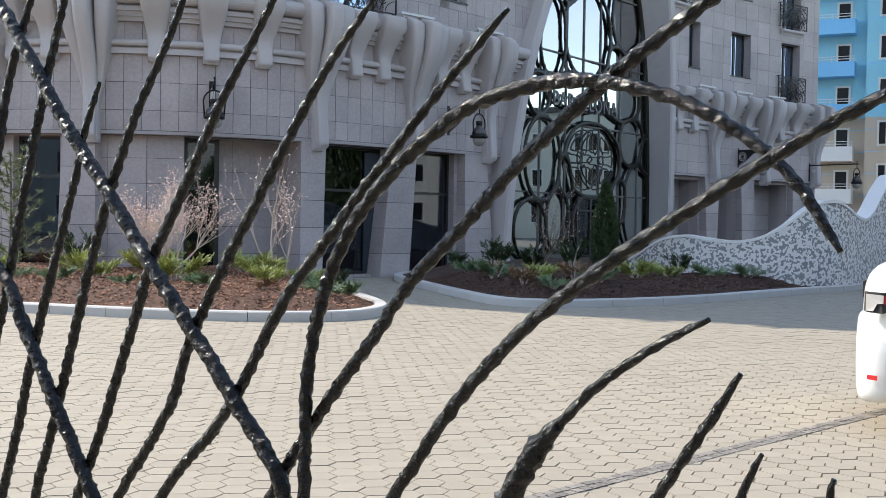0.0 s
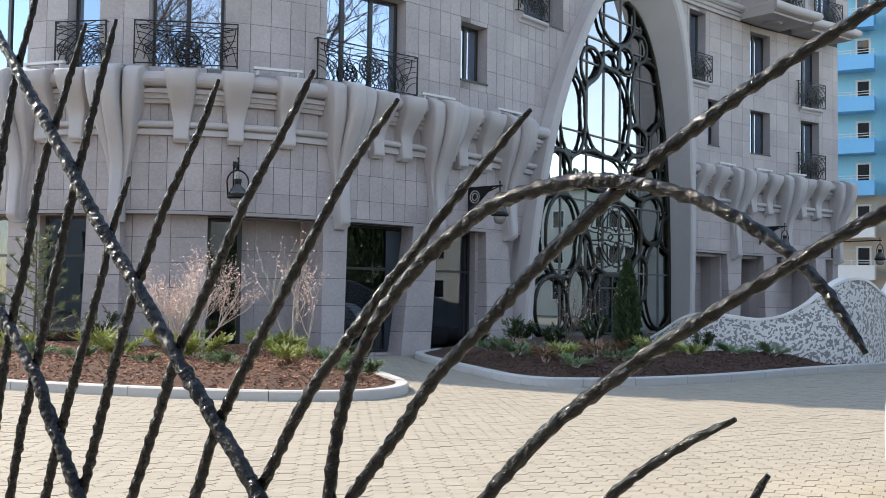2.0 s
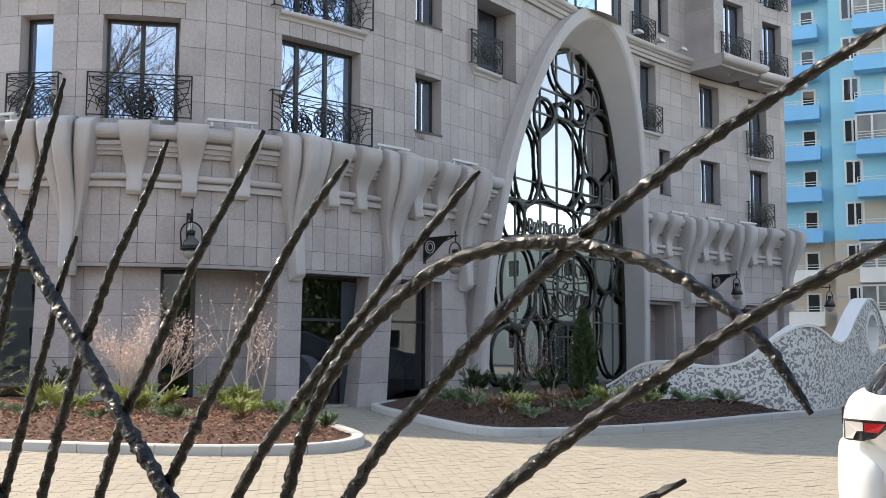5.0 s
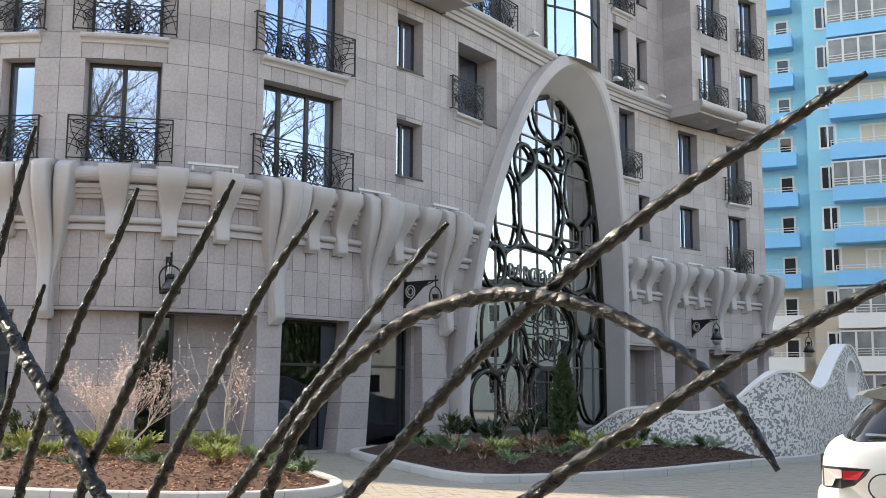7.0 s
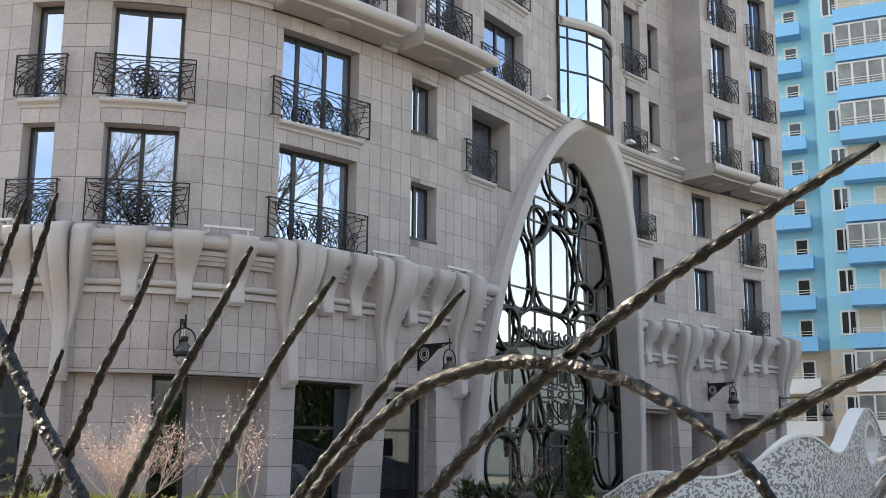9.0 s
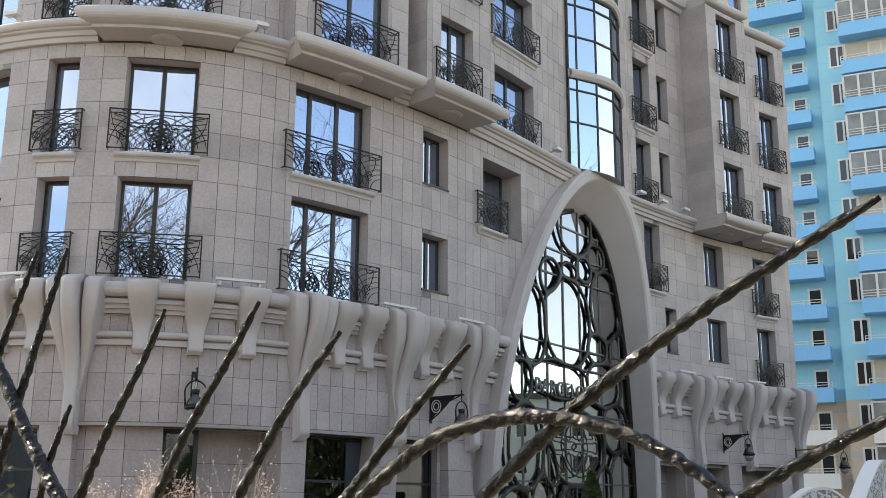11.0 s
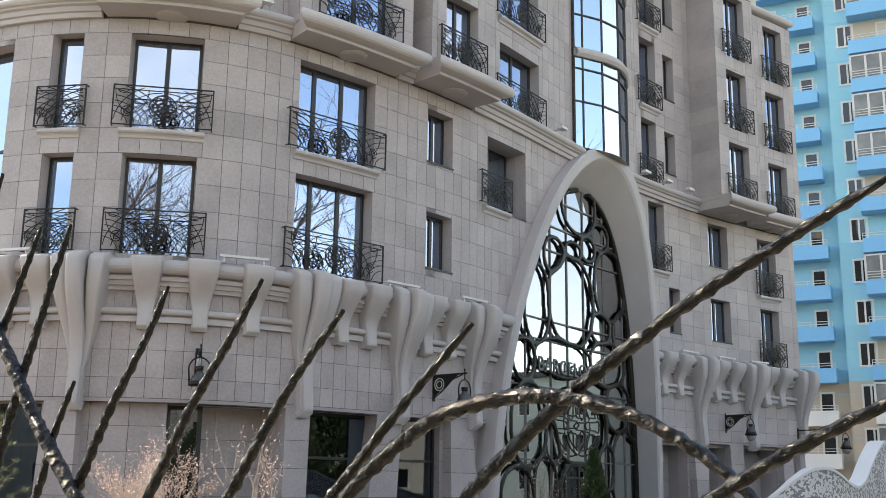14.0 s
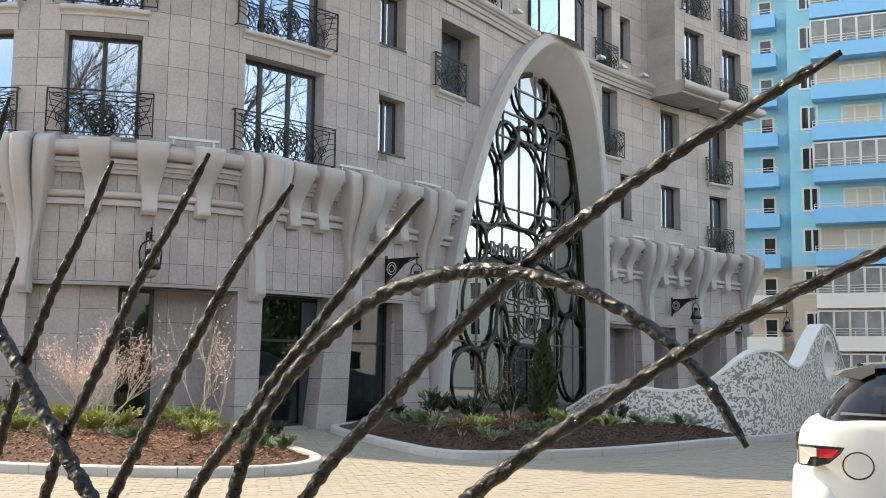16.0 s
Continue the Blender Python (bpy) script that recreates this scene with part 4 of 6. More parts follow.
HOLE_U, HOLE_Z, HOLE_R = 9.6, 1.98, 0.5
garden = thing("mosaic_wall", pose(8, 25, 0), "waved garden wall of white and grey mosaic with white rim", "garden wall")
ginv = garden.matrix_world.inverted()
sh, rim = Shape(), Shape()
rows = 24
cols = len(wl_pts)
norms = []
for i, p in enumerate(wl_pts):
    d = (wl_pts[min(i + 1, cols - 1)] - wl_pts[max(i - 1, 0)]).normalized()
    norms.append(Vector((d.y, -d.x, 0)))
for side in (0, 1):
    base = len(sh.v)
    for i, p in enumerate(wl_pts):
        for j in range(rows + 1):
            sh.v.append(tuple(p - norms[i] * 0.34 * side + Vector((0, 0, -0.1 + (crest(wl_len[i]) + 0.1) * j / rows))))
    for i in range(cols - 1):
        for j in range(rows):
            u, z = (wl_len[i] + wl_len[i + 1]) / 2, crest(wl_len[i]) * (j + 0.5) / rows
            if math.hypot(u - HOLE_U, (z - HOLE_Z) * 0.95) < HOLE_R:
                continue
            q = (base + i * (rows + 1) + j, base + (i + 1) * (rows + 1) + j, base + (i + 1) * (rows + 1) + j + 1, base + i * (rows + 1) + j + 1)
            sh.f.append(q if side == 0 else tuple(reversed(q)))
ob = sh.make("wall_body", MOSAIC_W, garden)
ob.matrix_parent_inverse = ginv
for i, p in enumerate(wl_pts):
    h = crest(wl_len[i])
    for o, dz in ((0.03, -0.05), (0.03, 0.015), (-0.37, 0.015), (-0.37, -0.05)):
        rim.v.append(tuple(p + norms[i] * o + Vector((0, 0, h + dz))))
rim.f += [(i * 4 + j, (i + 1) * 4 + j, (i + 1) * 4 + (j + 1) % 4, i * 4 + (j + 1) % 4) for i in range(cols - 1) for j in range(4)]
rim.f += [(0, 1, 2, 3), tuple(reversed(range(4 * cols - 4, 4 * cols)))]
ob = rim.make("rim", RIM, garden)
ob.matrix_parent_inverse = ginv
lip = Shape()
for k in range(33):
    a = 2 * math.pi * k / 32
    u = HOLE_U + HOLE_R * 0.98 * math.cos(a)
    i = min(range(cols), key=lambda q: abs(wl_len[q] - u))
    p = wl_pts[i] + Vector((0, 0, HOLE_Z + HOLE_R * 1.04 * math.sin(a)))
    for o, g in ((0.02, 0.0), (-0.36, 0.0), (-0.36, 0.09), (0.02, 0.09)):
        lip.v.append(tuple(p + norms[i] * o + Vector((0, 0, 1)) * g * math.sin(a) + Vector((-norms[i].y, norms[i].x, 0)) * g * math.cos(a)))
lip.f += [(i * 4 + j, (i + 1) * 4 + j, (i + 1) * 4 + (j + 1) % 4, i * 4 + (j + 1) % 4) for i in range(32) for j in range(4)]
ob = lip.make("round_opening", RIM, garden)
ob.matrix_parent_inverse = ginv

# ---- far blue tower block ----
block = thing("tower_block", pose(24, 71, 0), "tall blue panelled tower block on a beige base", "building")
BDIR = Vector((0.89, -0.45, 0)).normalized()
BN = Vector((BDIR.y, -BDIR.x, 0)) * 1.0
if BN.y > 0:
    BN = -BN
B0 = Vector((20.0, 73.0, 0))
bm_m = Matrix.Translation(B0) @ Matrix((BDIR, -BN, Vector((0, 0, 1)))).transposed().to_4x4()
FLOOR, SPLIT = 2.75, 8.6
binv = block.matrix_world.inverted()


def bchild(ob):
    ob.matrix_parent_inverse = binv
    return ob


for name, mat, z0, z1 in (("wall", BEIGE, -0.5, SPLIT), ("wall", BLUE_L, SPLIT, 62)):
    bchild(Shape().box(-12, 8.05, 0, 12, z0, z1, bm_m).make(name, mat, block))
    bchild(Shape().box(8.05, 30, -0.9, 12, z0, z1, bm_m).make(name, mat, block))
joints = Shape()
for k in range(44):
    z = 0.7 + k * 1.42
    joints.box(-12, 8.05, -0.012, 0.0, z, z + 0.035, bm_m).box(8.05, 30, -0.912, -0.9, z, z + 0.035, bm_m)
bchild(joints.make("panel_joint", BLUE_D, block))


def far_window(x, z, w, h, y=0.0, halves=2):
    fr = Shape()
    m = bm_m @ pose(x, y, z)
    fr.box(-0.07, w + 0.07, -0.06, 0.02, -0.07, 0.06, m).box(-0.07, w + 0.07, -0.06, 0.02, h - 0.06, h + 0.07, m)
    for i in range(halves + 1):
        xx = w * i / halves
        fr.box(xx - 0.06, xx + 0.06, -0.055, 0.02, 0, h, m)
    ob = bchild(fr.make("window", WHITE, block))
    p = Shape().box(0, w, -0.02, 0.0, 0, h, m).make("pane", CARGLASS, ob)


def far_balcony(x0, x1, z, y, deep, mat, rail_only=True):
    b = Shape()
    b.box(x0, x1, y - deep, y, z, z + 0.12, bm_m).box(x0, x1, y - deep, y - deep + 0.05, z + 0.12, z + 0.95, bm_m)
    b.box(x0, x0 + 0.05, y - deep + 0.05, y, z + 0.12, z + 0.95, bm_m).box(x1 - 0.05, x1, y - deep + 0.05, y, z + 0.12, z + 0.95, bm_m)
    k = int((x1 - x0) / 0.3)
    for i in range(k):
        xx = x0 + (x1 - x0) * (i + 0.5) / k
        b.box(xx - 0.03, xx + 0.03, y - deep - 0.02, y - deep, z + 0.14, z + 0.93, bm_m)
    ob = bchild(b.make("balcony", mat, block))
    r = Shape()
    for zz in (1.08, 1.25):
        r.box(x0, x1, y - deep, y - deep + 0.04, z + zz, z + zz + 0.04, bm_m)
    for i in range(4):
        xx = x0 + (x1 - x0 - 0.04) * i / 3
        r.box(xx, xx + 0.04, y - deep, y - deep + 0.04, z + 0.95, z + 1.25, bm_m)
    r.make("handrail", WHITE, ob)


for k in range(21):
    z = 0.27 + k * FLOOR
    low = z < SPLIT - 1
    far_balcony(3.1, 7.33, z, 0, 1.15, RIM if low else BLUE_D)
    far_window(6.15, z + 0.12, 0.82, 2.05, 0, 1)
    far_window(4.0, z + 0.12, 0.72, 2.05, 0, 1)
    far_window(8.85, z + 1.03, 1.02, 1.5, -0.9, 2)
    glazed = k in (5, 8, 9, 10, 12, 13, 15, 17)
    far_balcony(9.62, 16.4, z, -0.9, 1.2, RIM if low else BLUE_D)
    if glazed or low:
        g = Shape()
        for i in range(8):
            xx = 9.67 + 6.68 * i / 7
            g.box(xx - 0.07, xx + 0.07, -2.1, -2.03, z + 0.95, z + 2.55, bm_m)
        g.box(9.62, 16.4, -2.1, -2.03, z + 2.5, z + 2.6, bm_m).box(9.62, 16.4, -2.1, -2.03, z + 1.42, z + 1.47, bm_m)
        ob = bchild(g.make("loggia_glazing", WHITE, block))
        Shape().box(9.7, 16.3, -2.06, -2.05, z + 0.98, z + 2.5, bm_m).make("pane", LOGGIA, ob)
    else:
        bchild(Shape().box(9.72, 15.6, -0.93, -0.905, z + 0.12, z + 2.6, bm_m).make("loggia_back", BEIGE if k % 2 else BLUE_L, block))
        door = Shape()
        for i in range(4):
            door.box(11.35 + 0.8 * i, 11.47 + 0.8 * i, -1.0, -0.93, z + 0.15, z + 2.4, bm_m)
        door.box(11.35, 13.87, -1.0, -0.93, z + 2.3, z + 2.42, bm_m)
        door = bchild(door.make("balcony_door", WHITE, block))
        for i in range(3):
            Shape().box(11.47 + 0.8 * i, 12.15 + 0.8 * i, -0.97, -0.94, z + 0.15, z + 2.3, bm_m).make("curtained_pane", CURTAIN, door)


# ---- lanterns ----
def lantern(s, off, z, reach, plate=True):
    m = stand(s, off, 0)
    ob = thing("wall_lantern", m, "black iron bracket lantern with a clear glass bulb", "lantern", "wall lanterns")
    b = Shape()
    b.box(-0.05, 0.05, -0.03, 0, z - 0.7, z + 0.12)
    b.tube([(0, -0.02, z + 0.02), (0, -reach - 0.08, z + 0.02)], 0.026, 6)
    if plate:
      b.tube([(0, -0.02, z - 0.62), (0, -reach * 0.3, z - 0.42), (0, -reach * 0.62, z - 0.12), (0, -reach * 0.95, z)], 0.02, 5)
    if plate:
      b.add([(-0.012, -0.03, z), (-0.012, -reach * 0.8, z), (-0.012, -reach * 0.4, z - 0.3), (-0.012, -0.03, z - 0.58), (0.012, -0.03, z), (0.012, -reach * 0.8, z), (0.012, -reach * 0.4, z - 0.3), (0.012, -0.03, z - 0.58)],
          [(0, 1, 2, 3), (7, 6, 5, 4), (0, 4, 5, 1), (1, 5, 6, 2), (2, 6, 7, 3), (3, 7, 4, 0)])
    b.make("bracket", IRON, ob, smooth=False)
    r = Shape()
    for rr in (0.17, 0.1) if plate else (0.05,):
        for y in (-0.02, 0.02):
            r.tube([(y, -0.24 + rr * math.cos(k * math.pi / 8), z - 0.24 + rr * math.sin(k * math.pi / 8)) for k in range(16)], 0.014, 4, closed=True)
    r.make("rosette", WHITE, ob)
    c = Shape()
    mm = pose(0, -reach, z)
    c.tube([(0, -reach, z + 0.12), (0, -reach, z - 0.16)], 0.018, 6)
    c.lathe([(0.0, 0.16), (0.03, 0.13), (0.02, 0.1)], 8, mm)
    hoop = [(0.25 * math.cos(a), -reach, z - 0.44 + 0.28 * math.sin(a)) for a in (math.pi * k / 14 for k in range(15))]
    c.tube([(0.22, -reach, z - 0.78), *hoop, (-0.22, -reach, z - 0.78)], 0.02, 6)
    c.lathe([(0.08, -0.36), (0.095, -0.37), (0.085, -0.46), (0.07, -0.47)], 12, mm)
    c.lathe([(0.23, -0.74), (0.25, -0.76), (0.24, -0.82), (0.17, -0.83)], 14, mm)
    c.make("cap", IRON, ob, smooth=True)
    Shape().lathe([(0.065, -0.46), (0.09, -0.53), (0.17, -0.6), (0.2, -0.68), (0.2, -0.75)], 14, mm).make("bell", LANTERN, ob, "smoky grey bell", smooth=True)
    Shape().lathe([(0.17, -0.82), (0.18, -0.9), (0.13, -1.0), (0.04, -1.04)], 12, mm).make("glass_bulb", LAMPGLASS, ob, smooth=True)
    return ob


lantern(16.7, 0.0, 4.62, 0.62)
lantern(24.05, 0.0, 4.62, 1.15)
lantern(42.85, 0.0, 4.6, 1.2)
lantern(47.9, 0.0, 4.2, 2.3, False)

# ---- white car ----
CAR = pose(3.40, 8.64, 0, 0, 0, -21)
car = thing("car", CAR, "white compact sport utility car parked on the forecourt", "car")


def skin(stations, name, mat, parent):
    """A hull from sections (x, [(half width, z), ...]) mirrored to both sides."""
    sh = Shape()
    n = len(stations[0][1])
    for x, sec in stations:
        sh.v += [(x, -h, z) for h, z in sec] + [(x, h, z) for h, z in reversed(sec)]
    m = 2 * n
    sh.f += [(i * m + j, (i + 1) * m + j, (i + 1) * m + (j + 1) % m, i * m + (j + 1) % m) for i in range(len(stations) - 1) for j in range(m)]
    sh.f += [tuple(range(m)), tuple(reversed([(len(stations) - 1) * m + j for j in range(m)]))]
    ob = sh.make(name, mat, parent, smooth=True)
    mod = ob.modifiers.new("soft", "SUBSURF")
    mod.levels = mod.render_levels = 2
    return ob


def section(h, low, belt, top_h=None):
    return [(h * 0.86, low), (h * 0.99, low + 0.12), (h, 0.62), (h * 0.985, 0.9), (h * 0.965, belt - 0.06), (h * 0.93, belt), (h * 0.55, belt + 0.015)]


body = skin([(0.0, section(0.62, 0.42, 0.96)), (0.03, section(0.74, 0.36, 1.13)), (0.14, section(0.87, 0.3, 1.25)), (0.4, section(0.94, 0.28, 1.29)), (1.0, section(0.955, 0.28, 1.26)),
             (2.4, section(0.95, 0.28, 1.18)), (3.2, section(0.95, 0.28, 1.12)), (3.9, section(0.9, 0.28, 1.02)), (4.25, section(0.78, 0.3, 0.9)), (4.36, section(0.6, 0.36, 0.75))], "body", CARPAINT, car)


def glass_section(h, z0, z1, hr):
    return [(h, z0), (h * 0.99, z0 + 0.05), ((h + hr) / 2 + 0.02, (z0 + z1) / 2), (hr + 0.02, z1 - 0.06), (hr * 0.9, z1), (hr * 0.4, z1 + 0.01)]


skin([(0.17, glass_section(0.8, 1.2, 1.27, 0.76)), (0.3, glass_section(0.86, 1.2, 1.42, 0.74)), (0.5, glass_section(0.88, 1.2, 1.62, 0.7)), (0.75, glass_section(0.88, 1.2, 1.66, 0.69)), (1.2, glass_section(0.88, 1.18, 1.68, 0.68)),
      (2.2, glass_section(0.87, 1.12, 1.66, 0.66)), (2.7, glass_section(0.85, 1.08, 1.54, 0.66)), (3.25, glass_section(0.8, 1.04, 1.14, 0.7))], "glasshouse", CARGLASS, car)
rf = Shape()
for x, z, h in ((0.42, 1.62, 0.62), (0.5, 1.66, 0.67), (0.9, 1.69, 0.68), (1.7, 1.7, 0.67), (2.25, 1.67, 0.64)):
    rf.v += [(x, -h, z - 0.03), (x, -h * 0.9, z), (x, 0, z + 0.02), (x, h * 0.9, z), (x, h, z - 0.03), (x, h * 0.9, z - 0.06), (x, -h * 0.9, z - 0.06)]
rf.f += [(i * 7 + j, (i + 1) * 7 + j, (i + 1) * 7 + (j + 1) % 7, i * 7 + (j + 1) % 7) for i in range(4) for j in range(7)] + [tuple(range(7)), tuple(reversed(range(28, 35)))]
rf.make("roof", CARGLASS, car, "glossy black roof", smooth=False)
Shape().add([(x, y, z) for y in (-0.7, 0.7) for x, z in ((0.3, 1.585), (0.34, 1.615), (0.56, 1.675), (0.56, 1.6), (0.46, 1.55))],
            [(0, 1, 2, 3, 4), (9, 8, 7, 6, 5), (0, 5, 6, 1), (1, 6, 7, 2), (2, 7, 8, 3), (3, 8, 9, 4), (4, 9, 5, 0)]).make("spoiler", ALLOY, car, "glossy silver roof spoiler")
for sgn in (-1, 1):
    Shape().add([(x, sgn * y, z) for o in (0.0, 0.012) for x, y, z in ((0.3, 0.875 + o, 1.295), (0.62, 0.9 + o, 1.285), (0.62, 0.9 + o, 1.3), (0.31, 0.872 + o, 1.312))], [(4, 5, 6, 7), (0, 4, 7, 3), (3, 7, 6, 2), (0, 1, 5, 4)]).make("window_trim", ALLOY, car)
for sgn in (-1, 1):
    lamp = Shape().add([(0.0, sgn * 0.79, 0.925), (0.0, sgn * 0.79, 1.07), (0.02, sgn * 0.86, 1.072), (0.11, sgn * 0.94, 1.07), (0.325, sgn * 0.968, 1.06), (0.29, sgn * 0.97, 1.01), (0.21, sgn * 0.965, 0.94), (0.125, sgn * 0.945, 0.915), (0.02, sgn * 0.87, 0.918)],
                       [(0, 1, 2, 8), (2, 3, 7, 8), (3, 4, 5, 6, 7)])
    lo = lamp.make("tail_lamp", RUBBER, car, "tail lamp in a dark housing")
    Shape().add([(0.135, sgn * 0.958, 0.982), (0.135, sgn * 0.958, 1.045), (0.28, sgn * 0.977, 1.045), (0.23, sgn * 0.977, 0.98)], [(0, 1, 2, 3)]).make("red_lens", REDLENS, lo)
    Shape().add([(0.01, sgn * 0.868, 0.93), (0.01, sgn * 0.868, 1.055), (0.128, sgn * 0.955, 1.05), (0.128, sgn * 0.955, 0.99), (0.085, sgn * 0.93, 0.985), (0.06, sgn * 0.915, 0.93)], [(0, 1, 4, 5), (1, 2, 3, 4)]).make("clear_lens", CLEARLENS, lo)
    Shape().add([(0.03, sgn * 0.885, 0.425), (0.03, sgn * 0.887, 0.46), (0.1, sgn * 0.946, 0.46), (0.1, sgn * 0.946, 0.425)], [(0, 1, 2, 3)]).make("reflector", REDLENS, car)
bump = skin([(-0.05, [(0.6, 0.22), (0.66, 0.32), (0.68, 0.68), (0.6, 0.82)]), (0.0, [(0.78, 0.2), (0.84, 0.3), (0.85, 0.74), (0.72, 0.86)]), (0.12, [(0.88, 0.2), (0.94, 0.3), (0.945, 0.76), (0.8, 0.88)]), (0.4, [(0.89, 0.22), (0.955, 0.32), (0.96, 0.72), (0.8, 0.8)])], "rear_bumper", CARPAINT, car)
fc = Shape()
fc.tube([(0.411 + 0.105 * math.cos(k * math.pi / 12), -0.962, 0.932 + 0.095 * math.sin(k * math.pi / 12)) for k in range(24)], 0.007, 4, closed=True)
fc.make("fuel_flap_seam", RUBBER, car)
for x in (0.82, 3.5):
    for sgn in (-1, 1):
        m = pose(x, sgn * 0.83, 0.36, 90, 0, 0)
        wob = Shape().lathe([(0.24, -0.12), (0.33, -0.12), (0.36, -0.08), (0.36, 0.08), (0.33, 0.12), (0.24, 0.12)], 24, m).make("wheel", RUBBER, car, smooth=True)
        Shape().lathe([(0.05, -0.1), (0.24, -0.1), (0.24, 0.1), (0.05, 0.1)], 16, m).make("rim", ALLOY, wob)
        Shape().lathe([(0.36, 0.0), (0.42, 0.0), (0.42, 0.13), (0.36, 0.13)], 24, pose(x, sgn * (0.955 if sgn < 0 else 0.825), 0.36, 90, 0, 0)).make("arch_trim", RUBBER, car)

# ---- forged fence ----
fence = thing("forged_fence", pose(0, 1.2, 0), "black hammered wrought-iron fence of leaning and arched bars", "fence")
finv = fence.matrix_world.inverted()
FN = Vector((0.8, 1.0, 0)).normalized()
FACE = Vector((-0.006, -0.008, 1.5656))


def fence_bar(points, r, name="bar", depth=0.0, foot=True, taper=0.6, twist=1.0):
    pts = [FACE + (Vector((u, 1.205 - 0.8 * u, z)) - FACE) * (1 + depth / 1.2) for u, z in points]
    if foot:
        d = (pts[-1] - pts[-2]).normalized()
        if d.z < -0.2:
            low = pts[-1] + d * 0.25
            low2 = Vector((low.x + d.x * 0.3, low.y + d.y * 0.3, max(low.z - 0.5, 0.3)))
            pts += [low, low2, Vector((low2.x, low2.y, -0.02))]
    path = curve_points(pts, 0.0034)
    seed = points[0][0] * 50
    total = len(path)
    sh, n = Shape(), 11
    side = None
    for i, p in enumerate(path):
        a, b = path[max(i - 1, 0)], path[min(i + 1, total - 1)]
        d = (b - a).normalized()
        if side is None:
            side = d.orthogonal().normalized()
        side = (side - d * side.dot(d)).normalized()
        other = d.cross(side)
        u = i / total
        rr = r * (taper + (1 - taper) * min(1, i * 0.0034 / 0.35))
        rr *= min(1, 0.55 + 0.45 * i * 0.0034 / 0.035)
        p = p + side * 0.0012 * noise.noise(Vector((i * 0.05, seed, 3))) + other * 0.0012 * noise.noise(Vector((i * 0.05, seed, 9)))
        for k in range(n):
            q = 2 * math.pi * k / n
            c, d2 = math.cos(q), math.sin(q)
            if twist > 0.5:
                wind = 3 * q + i * 0.85 + 1.5 * noise.noise(Vector((i * 0.03, seed, 5)))
                bumpy = 1 + 0.13 * math.cos(wind) + 0.24 * noise.noise(Vector((c * 1.3, d2 * 1.3 + seed, i * 0.3))) + 0.16 * noise.noise(Vector((c * 2.4, d2 * 2.4 + seed, i * 0.5)))
            else:
                bumpy = 1 + 0.14 * noise.noise(Vector((c * 1.2, d2 * 1.2 + seed, i * 0.16))) + 0.34 * noise.noise(Vector((c * 2.6, d2 * 2.6 + seed, i * 0.36)))
            sh.v.append(tuple(p + (side * math.cos(q) + other * math.sin(q)) * rr * bumpy))
    sh.f += [(i * n + k, i * n + (k + 1) % n, (i + 1) * n + (k + 1) % n, (i + 1) * n + k) for i in range(total - 1) for k in range(n)]
    sh.f += [tuple(reversed(range(n))), tuple((total - 1) * n + k for k in range(n))]
    ob = sh.make(name, FORGED, fence, smooth=True)
    ob.matrix_parent_inverse = finv
    return ob


def knot_at(u, z, r=0.022, depth=0.0):
    c = FACE + (Vector((u, 1.205 - 0.8 * u, z)) - FACE) * (1 + depth / 1.2)
    sh = Shape()
    t = Vector((0.78, -0.62, 0)).normalized()
    for rot, dz in ((0.5, 0.0), (0.9, 0.006)):
        ax = (t * math.cos(rot) + Vector((0, 0, 1)) * math.sin(rot)).normalized()
        o = ax.cross(FN).normalized()
        sh.tube([c + (FN * math.cos(a) * 0.9 + o * math.sin(a)) * r + ax * (dz + 0.002 * math.sin(3 * a)) for a in (2 * math.pi * k / 14 for k in range(16))], r * 0.52, 10, closed=True)
    ob = sh.make("collar", FORGED, fence, smooth=True)
    ob.matrix_parent_inverse = finv


THIN, THICK = 0.0077, 0.0106
fence_bar([(-0.76, 2.14), (-0.794, 2.044), (-0.832, 1.934), (-0.872, 1.748), (-0.91, 1.5), (-0.93, 1.25)], THIN)
fence_bar([(-0.648, 2.02), (-0.718, 1.852), (-0.757, 1.75), (-0.788, 1.605), (-0.818, 1.507), (-0.854, 1.307), (-0.875, 1.15)], THIN)
fence_bar([(-0.578, 2.012), (-0.63, 1.854), (-0.666, 1.743), (-0.705, 1.601), (-0.757, 1.407), (-0.781, 1.322), (-0.816, 1.162)], THIN)
fence_bar([(-0.54, 1.754), (-0.572, 1.676), (-0.593, 1.602), (-0.658, 1.406), (-0.684, 1.327), (-0.725, 1.179)], THIN)
fence_bar([(-0.369, 1.881), (-0.406, 1.804), (-0.462, 1.706), (-0.512, 1.597), (-0.564, 1.45), (-0.599, 1.332), (-0.638, 1.203)], THIN)
fence_bar([(-0.212, 1.869), (-0.268, 1.777), (-0.322, 1.692), (-0.37, 1.599), (-0.433, 1.482), (-0.461, 1.406), (-0.532, 1.216)], THIN)
fence_bar([(-0.094, 1.814), (-0.148, 1.745), (-0.202, 1.66), (-0.292, 1.505), (-0.357, 1.384), (-0.392, 1.286), (-0.419, 1.237)], THIN)
fence_bar([(0.062, 1.78), (0.0203, 1.7342), (-0.0189, 1.689), (-0.0542, 1.6456), (-0.0943, 1.5963), (-0.1286, 1.5509), (-0.1646, 1.5046), (-0.1995, 1.4595), (-0.2312, 1.406), (-0.2588, 1.3524), (-0.2858, 1.3028), (-0.318, 1.256)], THIN)
